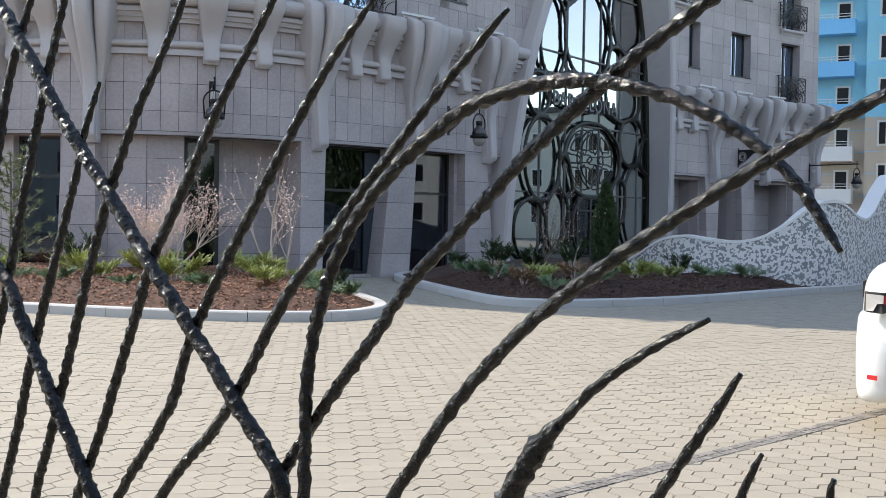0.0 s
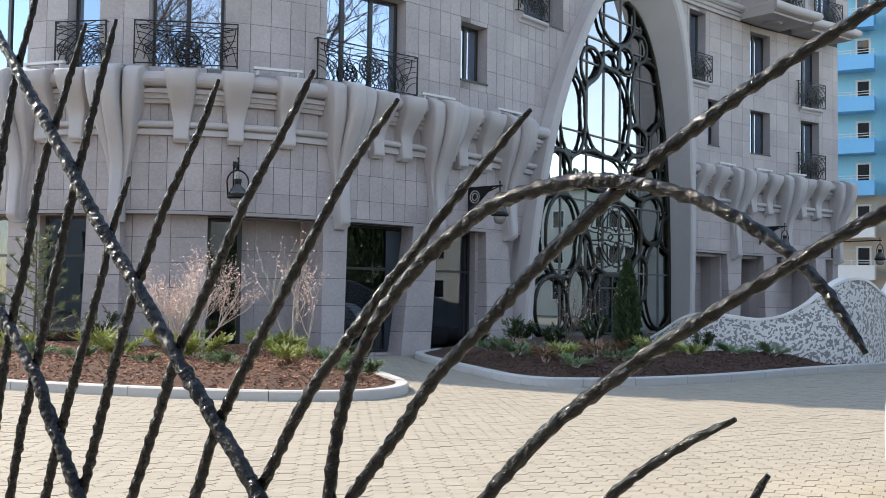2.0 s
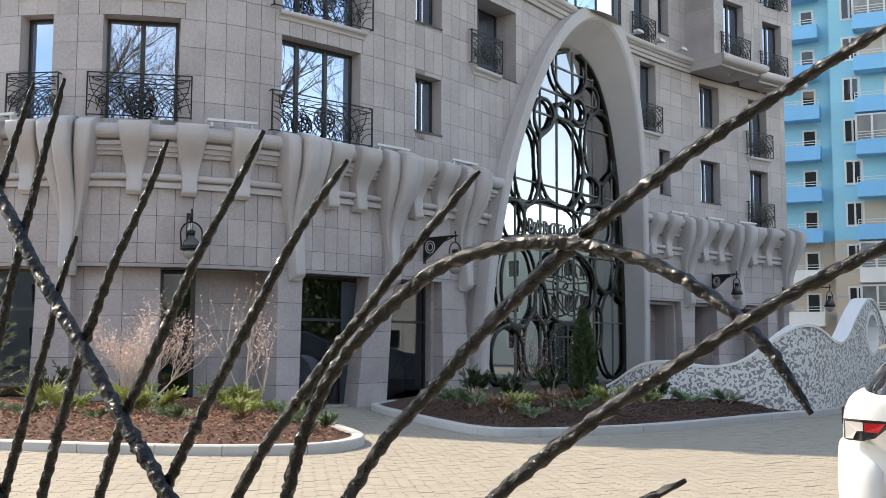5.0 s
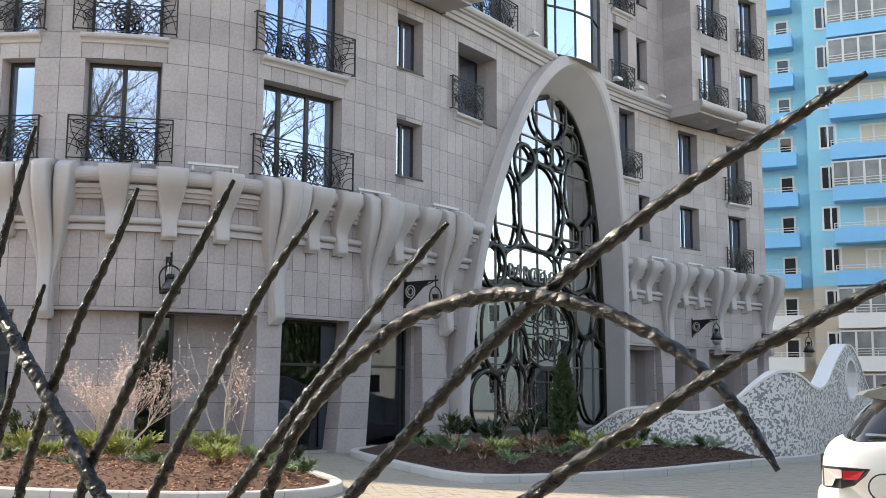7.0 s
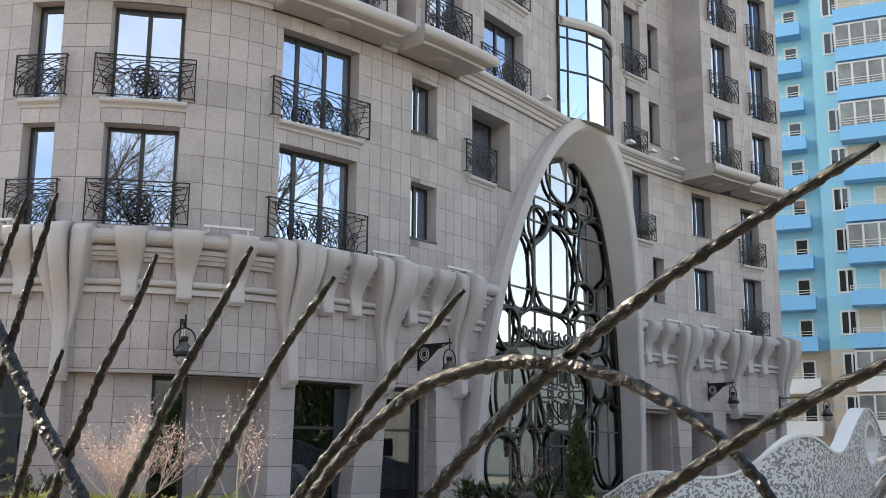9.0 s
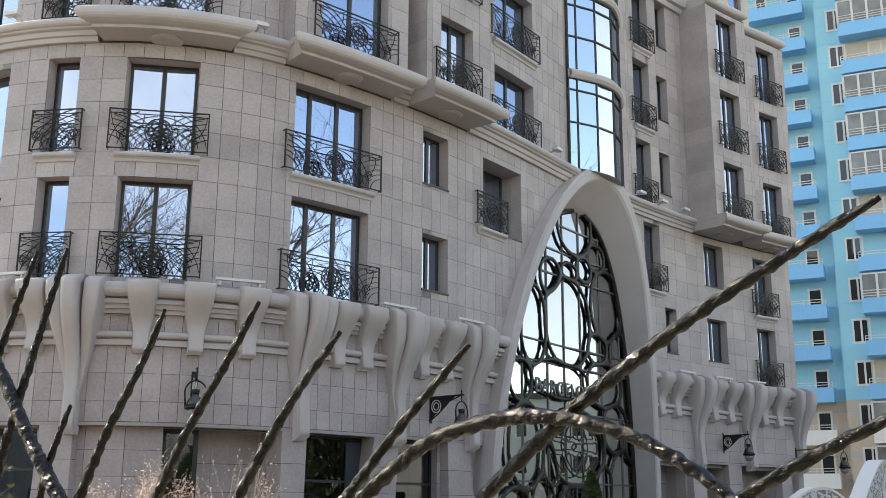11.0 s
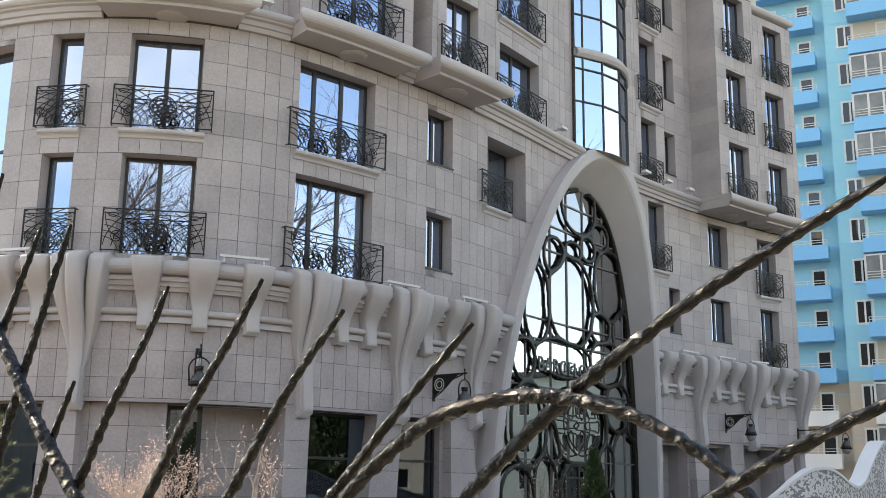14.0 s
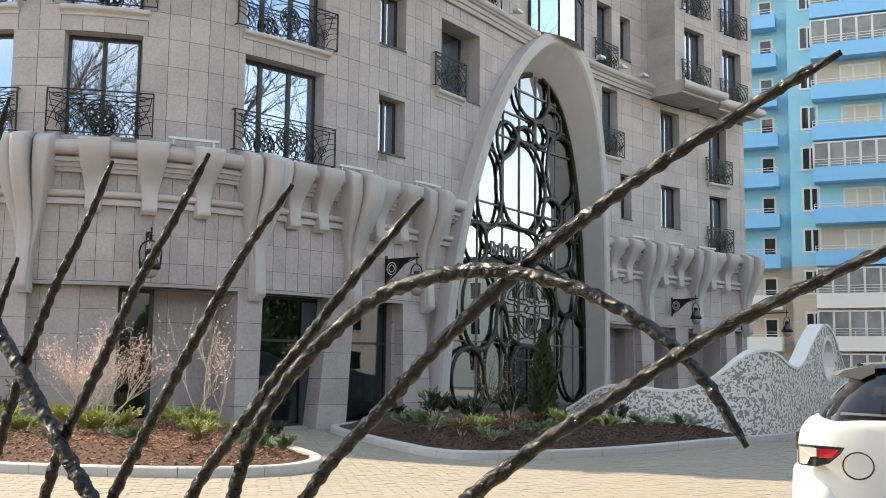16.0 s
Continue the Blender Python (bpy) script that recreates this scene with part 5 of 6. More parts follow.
fence_bar([(0.3449, 1.5271), (0.3111, 1.5904), (0.2651, 1.6405), (0.2099, 1.6744), (0.1428, 1.6945), (0.0773, 1.6928), (0.0132, 1.6712), (-0.0415, 1.6296), (-0.0874, 1.5817), (-0.1265, 1.5241), (-0.1522, 1.4612), (-0.1691, 1.3928), (-0.1764, 1.3263), (-0.1778, 1.2578), (-0.178, 1.19)], THIN * 1.06, "arched_bar", -0.012)
fence_bar([(0.4157, 1.8705), (0.3386, 1.8247), (0.2637, 1.7764), (0.1973, 1.7258), (0.1307, 1.668), (0.0684, 1.6031), (0.0135, 1.5391), (-0.0442, 1.4732), (-0.092, 1.3989), (-0.1407, 1.3294), (-0.187, 1.2562), (-0.227, 1.181)], THIN, "long_bar", 0.006)
fence_bar([(0.4692, 1.7115), (0.4061, 1.6797), (0.3463, 1.6445), (0.2891, 1.6036), (0.2361, 1.5645), (0.1798, 1.5191), (0.1304, 1.4753), (0.0817, 1.4282), (0.0385, 1.3756), (-0.0018, 1.3159), (-0.0364, 1.256), (-0.068, 1.2)], THIN * 0.85, "long_bar", -0.17)
fence_bar([(0.25, 1.46), (0.202, 1.425), (0.152, 1.378), (0.118, 1.334), (0.099, 1.304), (0.071, 1.249), (0.04, 1.18)], THIN * 0.92)
fence_bar([(0.12, 1.337), (0.108, 1.32), (0.095, 1.298), (0.071, 1.249), (0.04, 1.18)], THIN * 1.7, "thick_stub", taper=0.95)
fence_bar([(0.275, 1.411), (0.254, 1.366), (0.227, 1.312), (0.211, 1.281), (0.18, 1.22)], THIN)
fence_bar([(0.293, 1.339), (0.281, 1.307), (0.26, 1.24)], THIN * 0.85)
fence_bar([(0.344, 1.327), (0.342, 1.31), (0.338, 1.24)], THIN * 0.85)
fence_bar([(-0.95, 2.13), (-0.876, 2.04), (-0.785, 1.922), (-0.7099, 1.8245), (-0.6608, 1.7576), (-0.6141, 1.6957), (-0.5661, 1.6375), (-0.5191, 1.581), (-0.4773, 1.5297), (-0.4382, 1.4814), (-0.3983, 1.4336), (-0.3581, 1.387), (-0.3197, 1.3413), (-0.2819, 1.2949), (-0.2445, 1.2475), (-0.2135, 1.2054), (-0.2, 1.15)], THICK, "diagonal_bar", -0.016, twist=0.3)
fence_bar([(-0.92, 1.62), (-0.822, 1.507), (-0.7425, 1.421), (-0.7142, 1.3685), (-0.6851, 1.3229), (-0.656, 1.2781), (-0.625, 1.2296), (-0.5916, 1.178), (-0.5584, 1.1276), (-0.535, 1.09)], THICK, "diagonal_bar", -0.016, twist=0.3)
for u, z in ((-0.6579, 1.7489), (-0.5197, 1.5782), (-0.4371, 1.4801), (-0.3566, 1.3834), (-0.2879, 1.3002), (-0.6842, 1.3253), (-0.7584, 1.418), (-0.818, 1.502)):
    knot_at(u, z, 0.03, -0.022)


# ---- plants ----
def needle_bush(name, rng, w, h, mat, label, count=900, leaf=0.09, spread=1.0, core=True):
    """A low bush: short woody stems and a crown of many narrow sprays."""
    root = thing(name, pose(0, 0, 0), label, "shrub", "shrubs in the beds")
    st, cr = Shape(), Shape()
    stems = []
    for _ in range(9):
        a, r = rng.uniform(0, 6.28), rng.uniform(0.3, 1.0)
        tip = Vector((math.cos(a) * w * 0.42 * r * spread, math.sin(a) * w * 0.42 * r * spread, h * rng.uniform(0.6, 0.95) * (1.15 - 0.5 * r)))
        st.tube([(0, 0, -0.06), tip * 0.5 + Vector((0, 0, 0.08 * h)), tip], lambda u: 0.014 * (1 - 0.7 * u), 4)
        stems.append(tip)
    sprays = []
    for _ in range(count // 19):
        tip = rng.choice(stems)
        base = tip * rng.uniform(0.25, 0.95) + Vector((0, 0, 0.05 * h))
        a = math.atan2(tip.y, tip.x) + rng.gauss(0, 0.8)
        d = Vector((math.cos(a), math.sin(a), rng.uniform(0.05, 0.75))).normalized()
        sprays.append((base, d, w * rng.uniform(0.14, 0.26)))
    for base, d, length in sprays:
        side = d.cross(Vector((rng.gauss(0, 0.4), rng.gauss(0, 0.4), 1))).normalized()
        up = side.cross(d)
        for k in range(28):
            u = (k + rng.random()) / 28
            p = base + d * length * u + up * length * 0.25 * u * u
            p.z = max(p.z, 0.01)
            lean = rng.choice((-1, 1))
            out_d = (d * 0.8 + side * lean * 0.75 * (1.1 - u) + up * rng.gauss(0.15, 0.3)).normalized()
            sd = out_d.cross(up + side * rng.gauss(0, 0.6)).normalized()
            l, q = leaf * rng.uniform(0.6, 1.3) * (1.25 - 0.6 * u), leaf * 0.11
            cr.add([p - sd * q * 0.4, p + out_d * l * 0.5 + sd * q, p + out_d * l, p + out_d * l * 0.5 - sd * q], [(0, 1, 2, 3)])
    st.make("woody_base", TWIG, root)
    cr.make("foliage", mat, root)
    return root


rngp = random.Random(11)
bushes = {
    "y": needle_bush("juniper_shrub", rngp, 1.05, 0.34, LEAF_Y, "yellow-green spreading juniper in bark mulch", 2600, 0.065),
    "g": needle_bush("juniper_shrub", rngp, 0.95, 0.26, LEAF_G, "blue-green creeping juniper in bark mulch", 2000, 0.06),
    "d": needle_bush("dwarf_pine", rngp, 0.85, 0.75, LEAF_D, "dark green dwarf pine bush", 2200, 0.08),
    "b": needle_bush("dry_shrub", rngp, 0.8, 0.35, LEAF_B, "half-dry shrub with brown and green leaves", 700, 0.09),
}
spots = {
    "y": [(-5.9, 21.2, 1.3), (-5.0, 19.6, 1.45), (-3.6, 20.6, 1.2), (-6.6, 20.0, 1.0), (-7.6, 21.5, 1.2), (-3.1, 18.3, 0.9), (-4.3, 22.5, 1.2), (-8.9, 20.6, 1.1), (1.9, 21.4, 1.0), (4.0, 22.4, 1.1), (4.9, 23.5, 0.9), (-2.9, 22.0, 1.0), (-6.2, 22.8, 1.3)],
    "g": [(-6.9, 18.7, 1.0), (-4.1, 17.8, 0.9), (-2.0, 17.6, 1.0), (-1.75, 18.4, 1.1), (-5.6, 18.3, 0.7), (-8.0, 19.6, 0.9), (1.0, 22.5, 1.2), (2.0, 20.0, 0.9), (3.0, 20.9, 1.0), (5.9, 23.9, 1.1), (6.9, 24.4, 1.0), (0.5, 24.5, 1.0), (-2.5, 19.8, 0.9)],
    "d": [(1.15, 25.6, 1.1), (5.3, 24.2, 0.75), (3.0, 25.5, 1.2), (2.1, 25.4, 0.9), (-7.9, 22.6, 1.2), (-2.2, 20.6, 0.7), (0.2, 26.2, 0.8)],
    "b": [(1.5, 20.8, 1.0), (2.6, 21.6, 1.1), (1.1, 24.0, 0.9), (3.2, 23.0, 0.9), (-3.0, 17.4, 0.6)],
}
for key, rows in spots.items():
    for i, (x, y, sc) in enumerate(rows):
        z = (high_l if x < -1 else high_r)(x, y) - 0.02
        m = pose(x, y, z, 0, 0, rngp.uniform(0, 360))
        ob = bushes[key] if i == 0 else copy_thing(bushes[key], m)
        ob.matrix_world = m
        ob.scale = (sc, sc, sc * rngp.uniform(0.85, 1.15))


def bare_tree(name, rng, height, radius, mat, label, levels=4, spread=0.5, buds=None, stems=1, category="tree", taper=0.62, bud_size=0.03):
    root = thing(name, pose(0, 0, 0), label, category)
    wood, tips = Shape(), []

    def grow(p, d, length, r, level):
        k = 5 if level < 2 else 3
        pts, q, dd = [p], p.copy(), d.copy()
        for _ in range(k):
            dd = (dd + Vector((rng.gauss(0, 0.13), rng.gauss(0, 0.13), rng.gauss(0.03, 0.08)))).normalized()
            q = q + dd * length / k
            pts.append(q.copy())
        wood.tube(pts, lambda u: r * (1 - 0.5 * u), 6 if level < 2 else 3, caps=level == 0)
        if level >= levels:
            tips.extend(pts[1:])
            return
        for _ in range(rng.randint(3, 5) if level else rng.randint(5, 7)):
            i = rng.randint(1 if level else 2, k)
            side = Vector((rng.gauss(0, 1), rng.gauss(0, 1), rng.gauss(0.2, 0.5))).normalized()
            nd = (dd * (1 - spread) + side * spread + Vector((0, 0, 0.15))).normalized()
            grow(pts[i], nd, length * rng.uniform(0.5, 0.78), r * taper * (1 - 0.08 * i), level + 1)

    for _ in range(stems):
        lean = Vector((rng.gauss(0, 0.28 if stems > 1 else 0.05), rng.gauss(0, 0.28 if stems > 1 else 0.05), 1)).normalized()
        grow(Vector((rng.gauss(0, 0.05 * (stems > 1)), rng.gauss(0, 0.05 * (stems > 1)), -0.1)), lean, height * 0.5, radius, 0)
    wood.make("trunk", mat, root, smooth=True)
    if buds:
        b = Shape()
        for p in tips:
            for _ in range(2):
                if rng.random() < 0.7:
                    c = p + Vector((rng.gauss(0, 0.015), rng.gauss(0, 0.015), rng.gauss(0, 0.015)))
                    dd = Vector((rng.gauss(0, 1), rng.gauss(0, 1), rng.gauss(0.5, 1))).normalized()
                    sd = dd.orthogonal().normalized()
                    l = bud_size * rng.uniform(0.6, 1.3)
                    b.add([c, c + dd * l * 0.5 + sd * l * 0.3, c + dd * l, c + dd * l * 0.5 - sd * l * 0.3], [(0, 1, 2, 3)])
        b.make("crown", buds, root)
    return root


rt = random.Random(5)
t = bare_tree("flowering_shrub", rt, 2.2, 0.021, TWIG, "leafless shrub with pale pink buds", 3, 0.42, BUD, 7, "shrub", 0.62, 0.04)
t.matrix_world = pose(-5.55, 20.9, 0.3)
t = bare_tree("sapling", rt, 2.7, 0.02, TWIG, "thin leafless sapling with pale buds", 2, 0.34, BUD, 3, "tree", 0.55, 0.05)
t.matrix_world = pose(-3.3, 20.9, 0.3)
t = bare_tree("sapling", rt, 2.5, 0.012, BARK, "thin leafless sapling before the portal", 2, 0.4, BUD, 4, "tree", 0.55, 0.03)
t.matrix_world = pose(2.15, 24.6, 0.3)


def conifer(name, rng, h, w, mat, label, count, leaf, top=0.0):
    root = thing(name, pose(0, 0, 0), label, "tree")
    Shape().tube([(0, 0, -0.1), (0, 0, h * 0.95)], lambda u: 0.035 * (1 - 0.8 * u), 6).make("trunk", BARK, root)
    cr = Shape()
    for _ in range(count):
        v = rng.random() ** 0.8
        a = rng.uniform(0, 6.28)
        r = w / 2 * (min(1, (1 - v) * 2.2 + top) ** 0.8) * rng.uniform(0.65, 1.0) * (1 + 0.18 * math.sin(5 * a + 9 * v))
        p = Vector((math.cos(a) * r, math.sin(a) * r, 0.04 + v * h * 0.97))
        d = Vector((math.cos(a) * 0.6 + rng.gauss(0, 0.3), math.sin(a) * 0.6 + rng.gauss(0, 0.3), 0.9)).normalized()
        sd = d.cross(Vector((rng.gauss(0, 1), rng.gauss(0, 1), 0.2))).normalized()
        l = leaf * rng.uniform(0.6, 1.4)
        cr.add([p, p + d * l * 0.5 + sd * l * 0.28, p + d * l, p + d * l * 0.5 - sd * l * 0.28], [(0, 1, 2, 3)])
    cr.make("crown", mat, root)
    return root


t = conifer("thuja", rt, 2.2, 0.54, LEAF_D, "narrow dark green columnar thuja", 3600, 0.11)
t.matrix_world = pose(3.75, 25.2, 0.25)

# young pine with tufts of long needles
pine = thing("pine", pose(-8.65, 20.9, 0.25), "young pine with long needle tufts", "tree")
pw, pc = Shape(), Shape()
pw.tube([(0, 0, -0.1), (0.03, 0, 1.2), (0, 0.02, 2.4)], lambda u: 0.035 * (1 - 0.7 * u), 6)
for k in range(30):
    z = 0.35 + 2.0 * k / 30
    a = k * 2.4
    l = 0.95 * (1.15 - z / 2.6)
    tip = Vector((math.cos(a) * l, math.sin(a) * l, z + 0.3))
    pw.tube([(0, 0, z), tip * 0.5 + Vector((0, 0, z * 0.45)), tip], 0.012, 4)
    for c in (tip, tip * 0.66 + Vector((0, 0, z * 0.3)), tip * 0.4 + Vector((0, 0, z * 0.55))):
        for _ in range(46):
            d = Vector((rt.gauss(0, 1), rt.gauss(0, 1), rt.gauss(0.6, 0.8))).normalized()
            sd = d.orthogonal().normalized() * 0.006
            pc.add([c - sd, c + sd, c + d * rt.uniform(0.09, 0.16)], [(0, 1, 2)])
pw.make("trunk", BARK, pine)
pc.make("crown", PINE, pine)

# evergreens added out of view, to darken what the shop windows and the iron mirror
spruce = conifer("spruce", rt, 6.5, 4.2, LEAF_D, "dark green spruce added out of view to darken reflections", 13000, 0.24)
spruce.matrix_world = pose(-1.2, -6.5, 0)
for x, y, a, k in ((-5.0, -7.2, 40, 1.1), (-8.8, -6.4, 100, 0.95), (-12.4, -7.0, 220, 1.15), (2.6, -7.4, 150, 1.1), (6.2, -6.2, 10, 0.9), (9.6, -6.6, 75, 1.05), (13.0, -5.4, 190, 1.0), (-16.0, -5.0, 300, 1.1),
                   (16.5, -3.0, 60, 1.1), (19.5, 0.2, 140, 1.0), (22.0, 3.6, 20, 1.15), (24.5, 7.0, 250, 1.05), (27.0, 10.8, 330, 1.1), (30.0, 14.6, 45, 1.3), (33.0, 18.6, 160, 1.35), (36.0, 22.8, 280, 1.3), (39.0, 27.4, 90, 1.4)):
    copy_thing(spruce, pose(x, y, 0, 0, 0, a) @ Matrix.Scale(k * (0.8 if x < 14 else 1), 4))

# street trees and a pale house across the way, seen mirrored in the windows
t1 = bare_tree("street_tree", rt, 15, 0.2, BARK, "tall leafless street tree behind the fence", 4, 0.5)
t1.matrix_world = pose(-5.5, -7, 0) @ Matrix.Scale(1.6, 4)
for x, y, a, k in ((0, -9, 20, 1.0), (-14, -9, 250, 1.0), (6, -12, 130, 1.1), (-22, -10, 310, 1.0), (14, -8, 60, 0.9), (28, 8, 95, 1.1), (-10, -12, 80, 1.1), (-3, -16, 200, 0.9), (21, 16, 140, 1.0), (34, 17, 30, 1.1), (24, 9, 300, 0.9), (40, 24, 10, 1.0)):
    c = copy_thing(t1, pose(x, y, 0, 0, 0, a))
    c.scale = (k * 1.55, k * 1.55, k * 1.55)
opp = thing("opposite_house", pose(-38, -34, 0), "brick house across the street", "building", "houses across the street")
Shape().box(-13, 13, -6, 6, -0.5, 11.5).make("wall", OPPOSITE, opp)
Shape().box(-13.4, 13.4, -6.4, 6.4, 11.5, 12.0).make("roof", JOINT, opp)
for k in range(3):
    for i in range(6):
        w_ = Shape().box(-11.3 + i * 4, -9.7 + i * 4, 5.94, 6.04, 1.4 + k * 3.3, 3.1 + k * 3.3).make("window", WHITE, opp)
        Shape().box(-11.2 + i * 4, -9.8 + i * 4, 6.0, 6.05, 1.5 + k * 3.3, 3.0 + k * 3.3).make("pane", CARGLASS, w_)
# unseen copies added all round to block low sky in light and reflections
for x, y, a in ((-8, -36, 0), (22, -34, 4), (52, -26, 25), (62, 4, 75), (66, 36, 100), (64, 66, 130), (-62, -10, -70), (37, -42, 12), (72, -14, 50), (78, 20, 88), (-23, -42, 0)):
    copy_thing(opp, pose(x, y, 0, 0, 0, a))


# ---- hexagonal pavers: the nearest singly, the rest joined ----
def pavers():
    R, gap = 0.106, 0.0
    dx, dy = 1.5 * R, math.sqrt(3) * R
    left = [(p.x, p.y) for p in curve_points([(x, y, 0) for x, y in BED_L], 0.15)] + [(-3.9, 26.6), (-17, 30)]
    right = [(p.x, p.y) for p in curve_points([(x, y, 0) for x, y in BED_R], 0.15)] + [(20, 40), (2.4, 33.1)]
    rng = random.Random(2)
    rest, singles = Shape(), 0
    hexa = [(math.cos(math.pi * k / 3), math.sin(math.pi * k / 3)) for k in range(6)]
    me = None
    turn = radians(7)
    for i in range(-96, 97):
        for j in range(-36, 172):
            x0, y0 = i * dx, 2.5 + j * dy + (dy / 2 if i % 2 else 0)
            x, y = x0 * math.cos(turn) - (y0 - 12) * math.sin(turn), x0 * math.sin(turn) + (y0 - 12) * math.cos(turn) + 12
            if abs(x) > 12.5 or y < -2 or y > 29.5:
                continue
            if any(inside(x, y, q) and min((x - a) ** 2 + (y - b) ** 2 for a, b in q) > 0.02 for q in (left, right)):
                continue
            h = rng.uniform(-0.002, 0.003)
            top = [Vector(((R - gap - 0.0055) * c * math.cos(turn) - (R - gap - 0.0055) * s * math.sin(turn), (R - gap - 0.0055) * c * math.sin(turn) + (R - gap - 0.0055) * s * math.cos(turn), 0)) for c, s in hexa]
            fs = [(0, 1, 2, 3, 4, 5)] + [(k, k + 6, (k + 1) % 6 + 6, (k + 1) % 6) for k in range(6)]
            if -2.4 < x < 1.9 and 5.2 < y < 8.2 and singles < 300:
                if me is None:
                    me = bpy.data.meshes.new("paver")
                    me.from_pydata([tuple(v) for v in top] + [(v.x * 1.05, v.y * 1.05, -0.025) for v in top], [], fs)
                    me.materials.append(PAVE_P)
                ob = new("paver", me)
                ob.parent = paving
                ob.location = (x, y, h)
                singles += 1
            else:
                rest.add([v + Vector((x, y, h)) for v in top] + [Vector((v.x * 1.05 + x, v.y * 1.05 + y, -0.025)) for v in top], fs)
    tagged(raw("pavers", rest.v, rest.f, PAVE, paving), "beige hexagonal concrete pavers", kind="stuff")
    st = Shape()
    d = Vector((1, 0.946, 0)).normalized()
    n = Vector((-d.y, d.x, 0))
    lie = pose(0, 0, 0, 0, 0, math.degrees(math.atan2(d.y, d.x)))
    for k in range(112):
        p = Vector((1.95, 7.23, 0)) + d * (-2.7 + k * 0.07)
        for q in (-0.035, 0.035):
            c = p + n * (q + rng.uniform(-0.004, 0.004)) + d * (0.035 if q > 0 else 0)
            st.box(-0.03, 0.03, -0.03, 0.03, -0.012, rng.uniform(0.003, 0.007), Matrix.Translation(c) @ lie @ pose(0, 0, 0, 0, 0, rng.uniform(-6, 6)))
    st.make("drain_strip", STRIP, paving)


paving = thing("paving", pose(0, 0, 0), "forecourt paved with beige hexagonal blocks", "paving", kind="structure")
pavers()

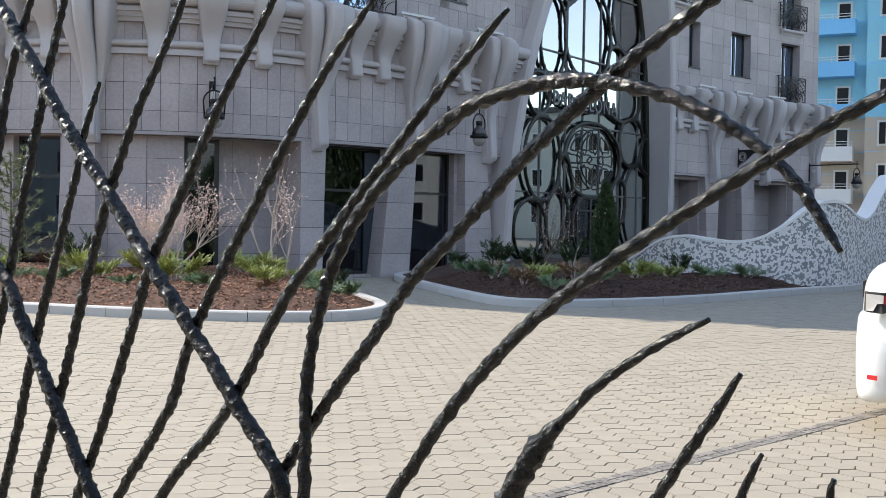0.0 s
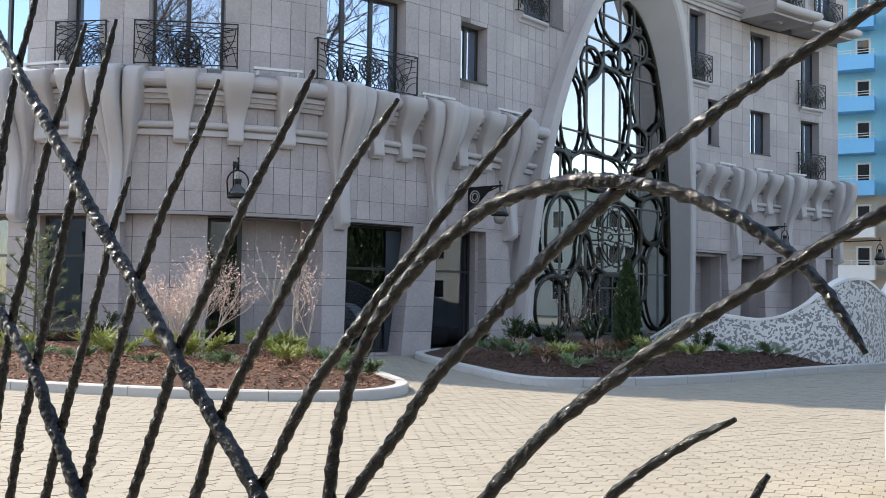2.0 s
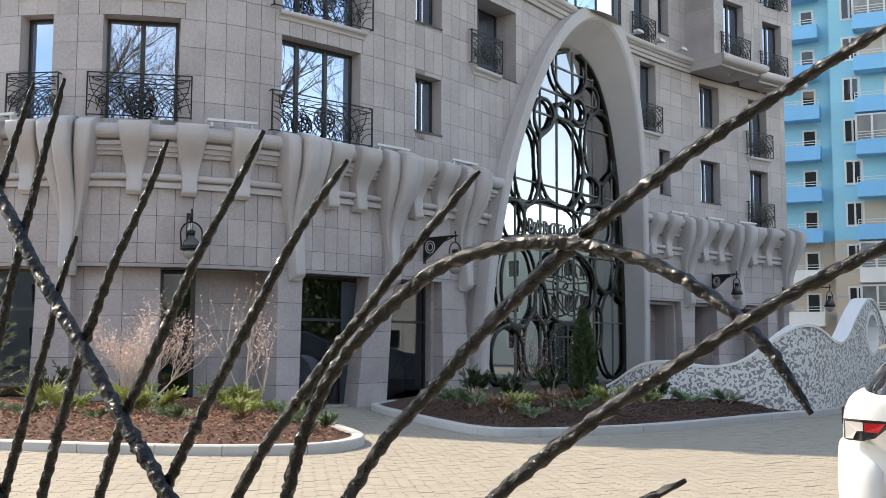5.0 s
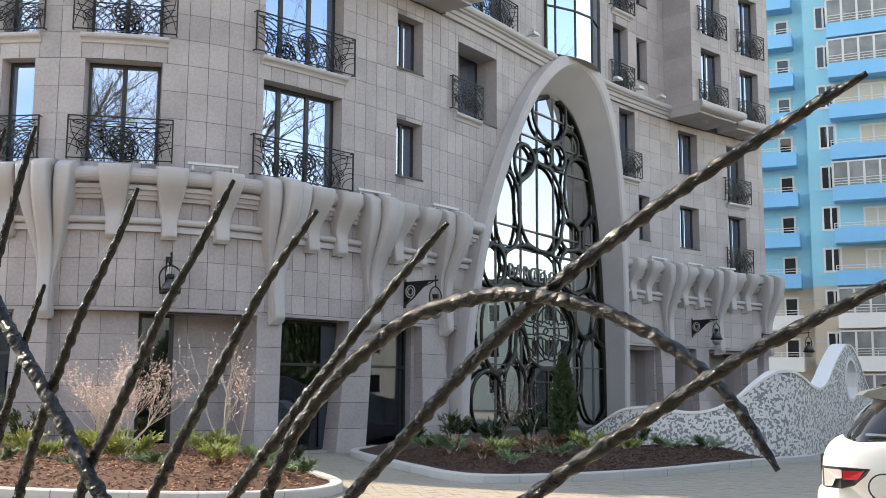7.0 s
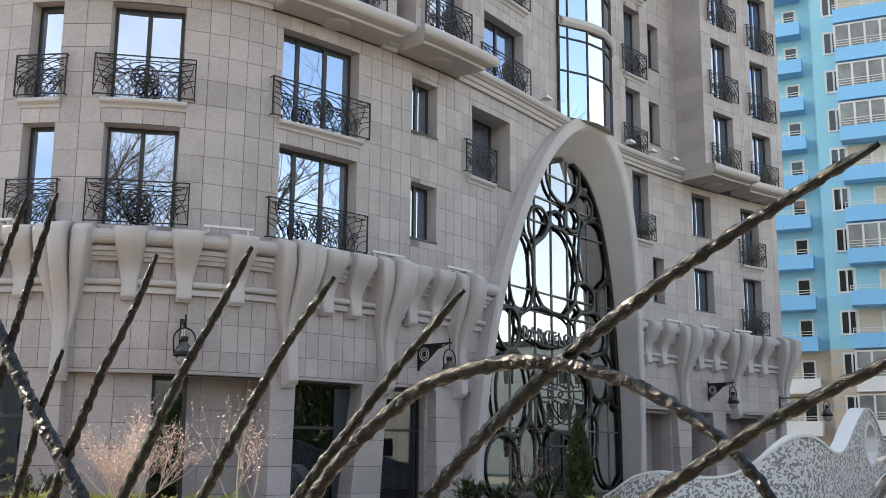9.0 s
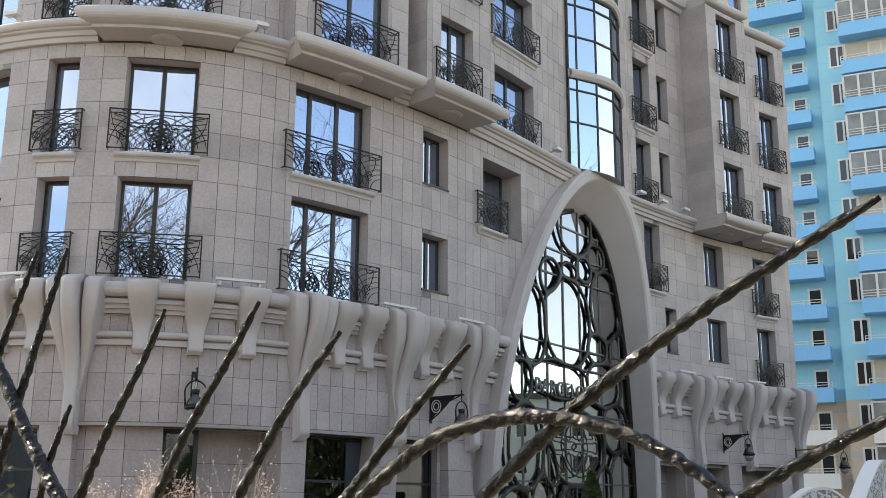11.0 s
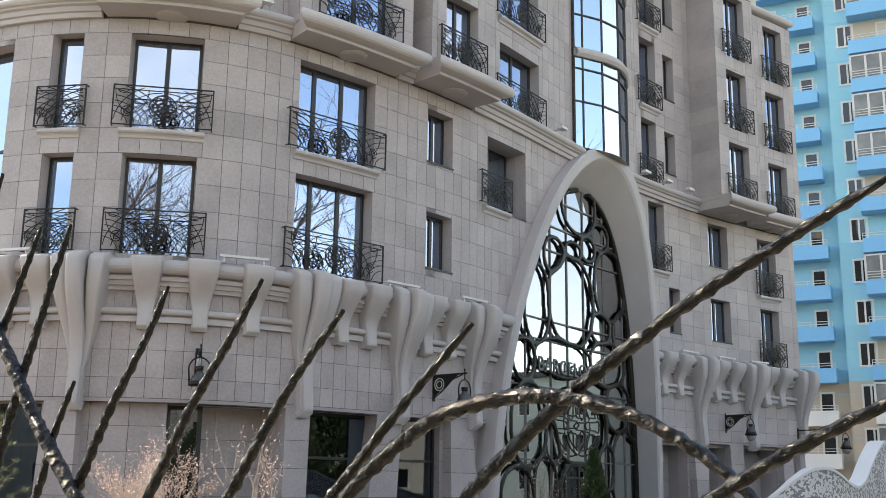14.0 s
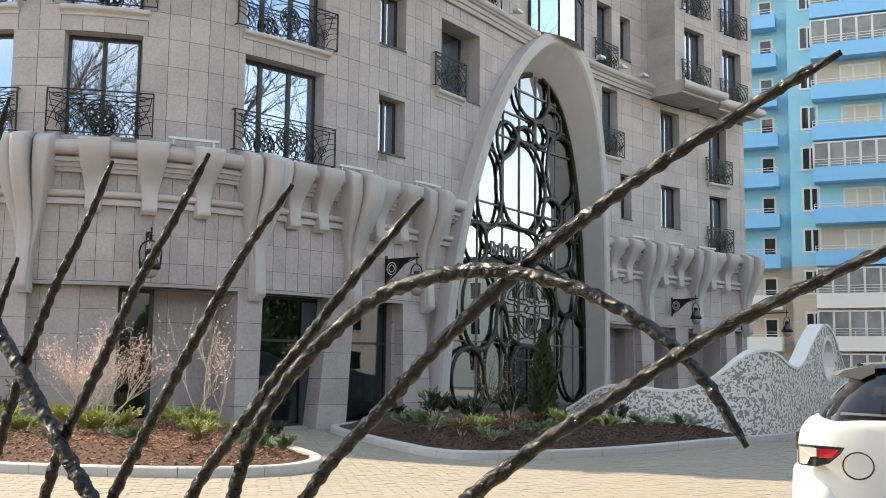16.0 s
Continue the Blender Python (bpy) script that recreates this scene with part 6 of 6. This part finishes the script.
# ---- stone tiles: the nearest singly, the rest joined ----
def tiles():
    rest = Shape()
    singles = []
    holes = rects(LOW + FAR)
    high = rects(HIGH)

    def free(s0, s1, z0, z1, blocked, arch):
        cut = [(a, b) for a, b, c, d in blocked if c < z1 - 0.02 and d > z0 + 0.02]
        if arch:
            lo, hi = arch_half(z0, 0.12), arch_half(z1, 0.12)
            if lo > 0:
                cut.append((arch_mid(z0) - lo, max(arch_mid(z0) + lo, arch_mid(z1) + hi)))
        spans, at_s = [], s0
        for a, b in sorted(cut):
            if a > at_s:
                spans.append((at_s, min(a, s1)))
            at_s = max(at_s, b)
        if at_s < s1:
            spans.append((at_s, s1))
        return [(a, b) for a, b in spans if b - a > 0.05]

    def put(u0, u1, z0, z1, off):
        quad = [at(u0, off, z0 + 0.005), at(u1, off, z0 + 0.005), at(u1, off, z1 - 0.005), at(u0, off, z1 - 0.005)]
        n = normal((u0 + u1) / 2) * 0.018
        vs = [q + n for q in quad] + quad
        fs = [(0, 1, 2, 3), (0, 4, 5, 1), (1, 5, 6, 2), (2, 6, 7, 3), (3, 7, 4, 0)]
        if off == 0 and ((14.1 < u0 < 19.2 and 3.4 < z0 < 13) or (12.0 < u0 < 14.1 and 9.2 < z0 < 13)) and len(singles) < 300:
            singles.append((vs, fs))
        else:
            rest.add(vs, fs)

    def wedge(b0, b1, t0, t1, z0, z1, off):
        """A tile cut to the slope of the portal arch."""
        quad = [at(b0, off, z0 + 0.005), at(b1, off, z0 + 0.005), at(t1, off, z1 - 0.005), at(t0, off, z1 - 0.005)]
        n = normal((b0 + t1) / 2) * 0.018
        rest.add([q + n for q in quad] + quad, [(0, 1, 2, 3), (0, 4, 5, 1), (1, 5, 6, 2), (2, 6, 7, 3), (3, 7, 4, 0)])

    def split(a, b, wide):
        marks = [a] + [m * wide for m in range(int(a / wide) + 1, int(b / wide) + 1) if a + 0.12 < m * wide < b - 0.12] + [b]
        return [(e0 + 0.006, e1 - 0.006) for e0, e1 in zip(marks, marks[1:])]

    def lay(s0, s1, zs, off, blocked, arch, wide, ends=(0, 0)):
        for z0, z1 in zip(zs, zs[1:]):
            lo, hi = arch_half(z0, 0.12), arch_half(z1, 0.12)
            if arch and lo > 0 and s0 < arch_mid(z0) - lo < s1:
                wedge(arch_mid(z0) - lo - 0.006, arch_mid(z0) - lo, arch_mid(z0) - lo - 0.006, arch_mid(z1) - hi, z0, z1, off)
            if arch and lo > 0 and s0 <= arch_mid(z1) + hi < s1 + 2:
                r0, r1 = arch_mid(z0) + lo, arch_mid(z1) + hi
                wedge(r0, max(r0, r1) + 0.006, r1, max(r0, r1) + 0.006, z0, z1, off)
            for a, b in free(s0, s1, z0, z1, blocked, arch):
                for u0, u1 in split(a, b, wide):
                    put(u0, u1, z0, z1, off)
            for a, b, c, d in blocked:
                if c < z1 - 0.02 and d > z0 + 0.02:
                    for lo, hi in ((z0, c), (d, z1)):
                        if hi - lo > 0.03:
                            for u0, u1 in split(a, b, wide):
                                put(u0, u1, lo, hi, off)

    low_rows = [3.53, 4.0, 4.65, 5.3, 5.64, 6.05]
    mid_rows = [6.8, 7.45, 8.1, 8.78, 9.46, 10.1, 10.75, 11.4, 12.0, 12.6, 12.98]
    for a, b, low, mid in ((3, 18.4, 0.42, 0.5), (18.4, 37, 0.4, 0.4), (37, END, 0.8, 0.8)):
        lay(a, b, low_rows, 0, holes, True, low)
        lay(a, b, mid_rows, 0, holes, True, mid)
    up = [13.56, 14.2, 14.85, 15.5, 16.2, 16.75, 17.4, 18.1, 18.8, 19.4, 20.1, 20.8, 21.5, 22.2, 22.95]
    lay(3, 37, up, 0, high + [(a, b, 13, t) for a, b, o, t, _ in BAYS] + [(32.15, 36.2, 13.8, 23)], True, 0.4)
    lay(37, END, up, 0, high + [(a, b, 13, t) for a, b, o, t, _ in BAYS], True, 0.8)
    for a, b, off, top, h in BAYS:
        lay(a, b, [z for z in up if z < top - 0.3] + [top - 0.05], off, [q[:4] for q in h], False, 0.7)
        for s, sgn in ((a, -1), (b, 1)):
            zs = [z for z in up if z < top - 0.3] + [top - 0.05]
            for z0, z1 in zip(zs, zs[1:]):
                p0, p1 = at(s + sgn * 0.012, 0.02, z0 + 0.005), at(s + sgn * 0.012, off + 0.014, z0 + 0.005)
                up_v = Vector((0, 0, z1 - z0 - 0.016))
                rest.add([p0, p1, p1 + up_v, p0 + up_v], [(0, 1, 2, 3) if sgn > 0 else (3, 2, 1, 0)])
    lay(3, END, [0.0, 0.55, 1.1, 1.7, 2.3, 2.9, 3.44], -0.28, GROUND, True, 0.95)
    joined = child(raw("wall_tiles", rest.v, rest.f, TILE, house))
    tagged(joined, "grey stone wall tiles with open joints", kind="stuff")
    for vs, fs in singles:
        child(raw("wall_tile", vs, fs, TILE_P, house))


tiles()
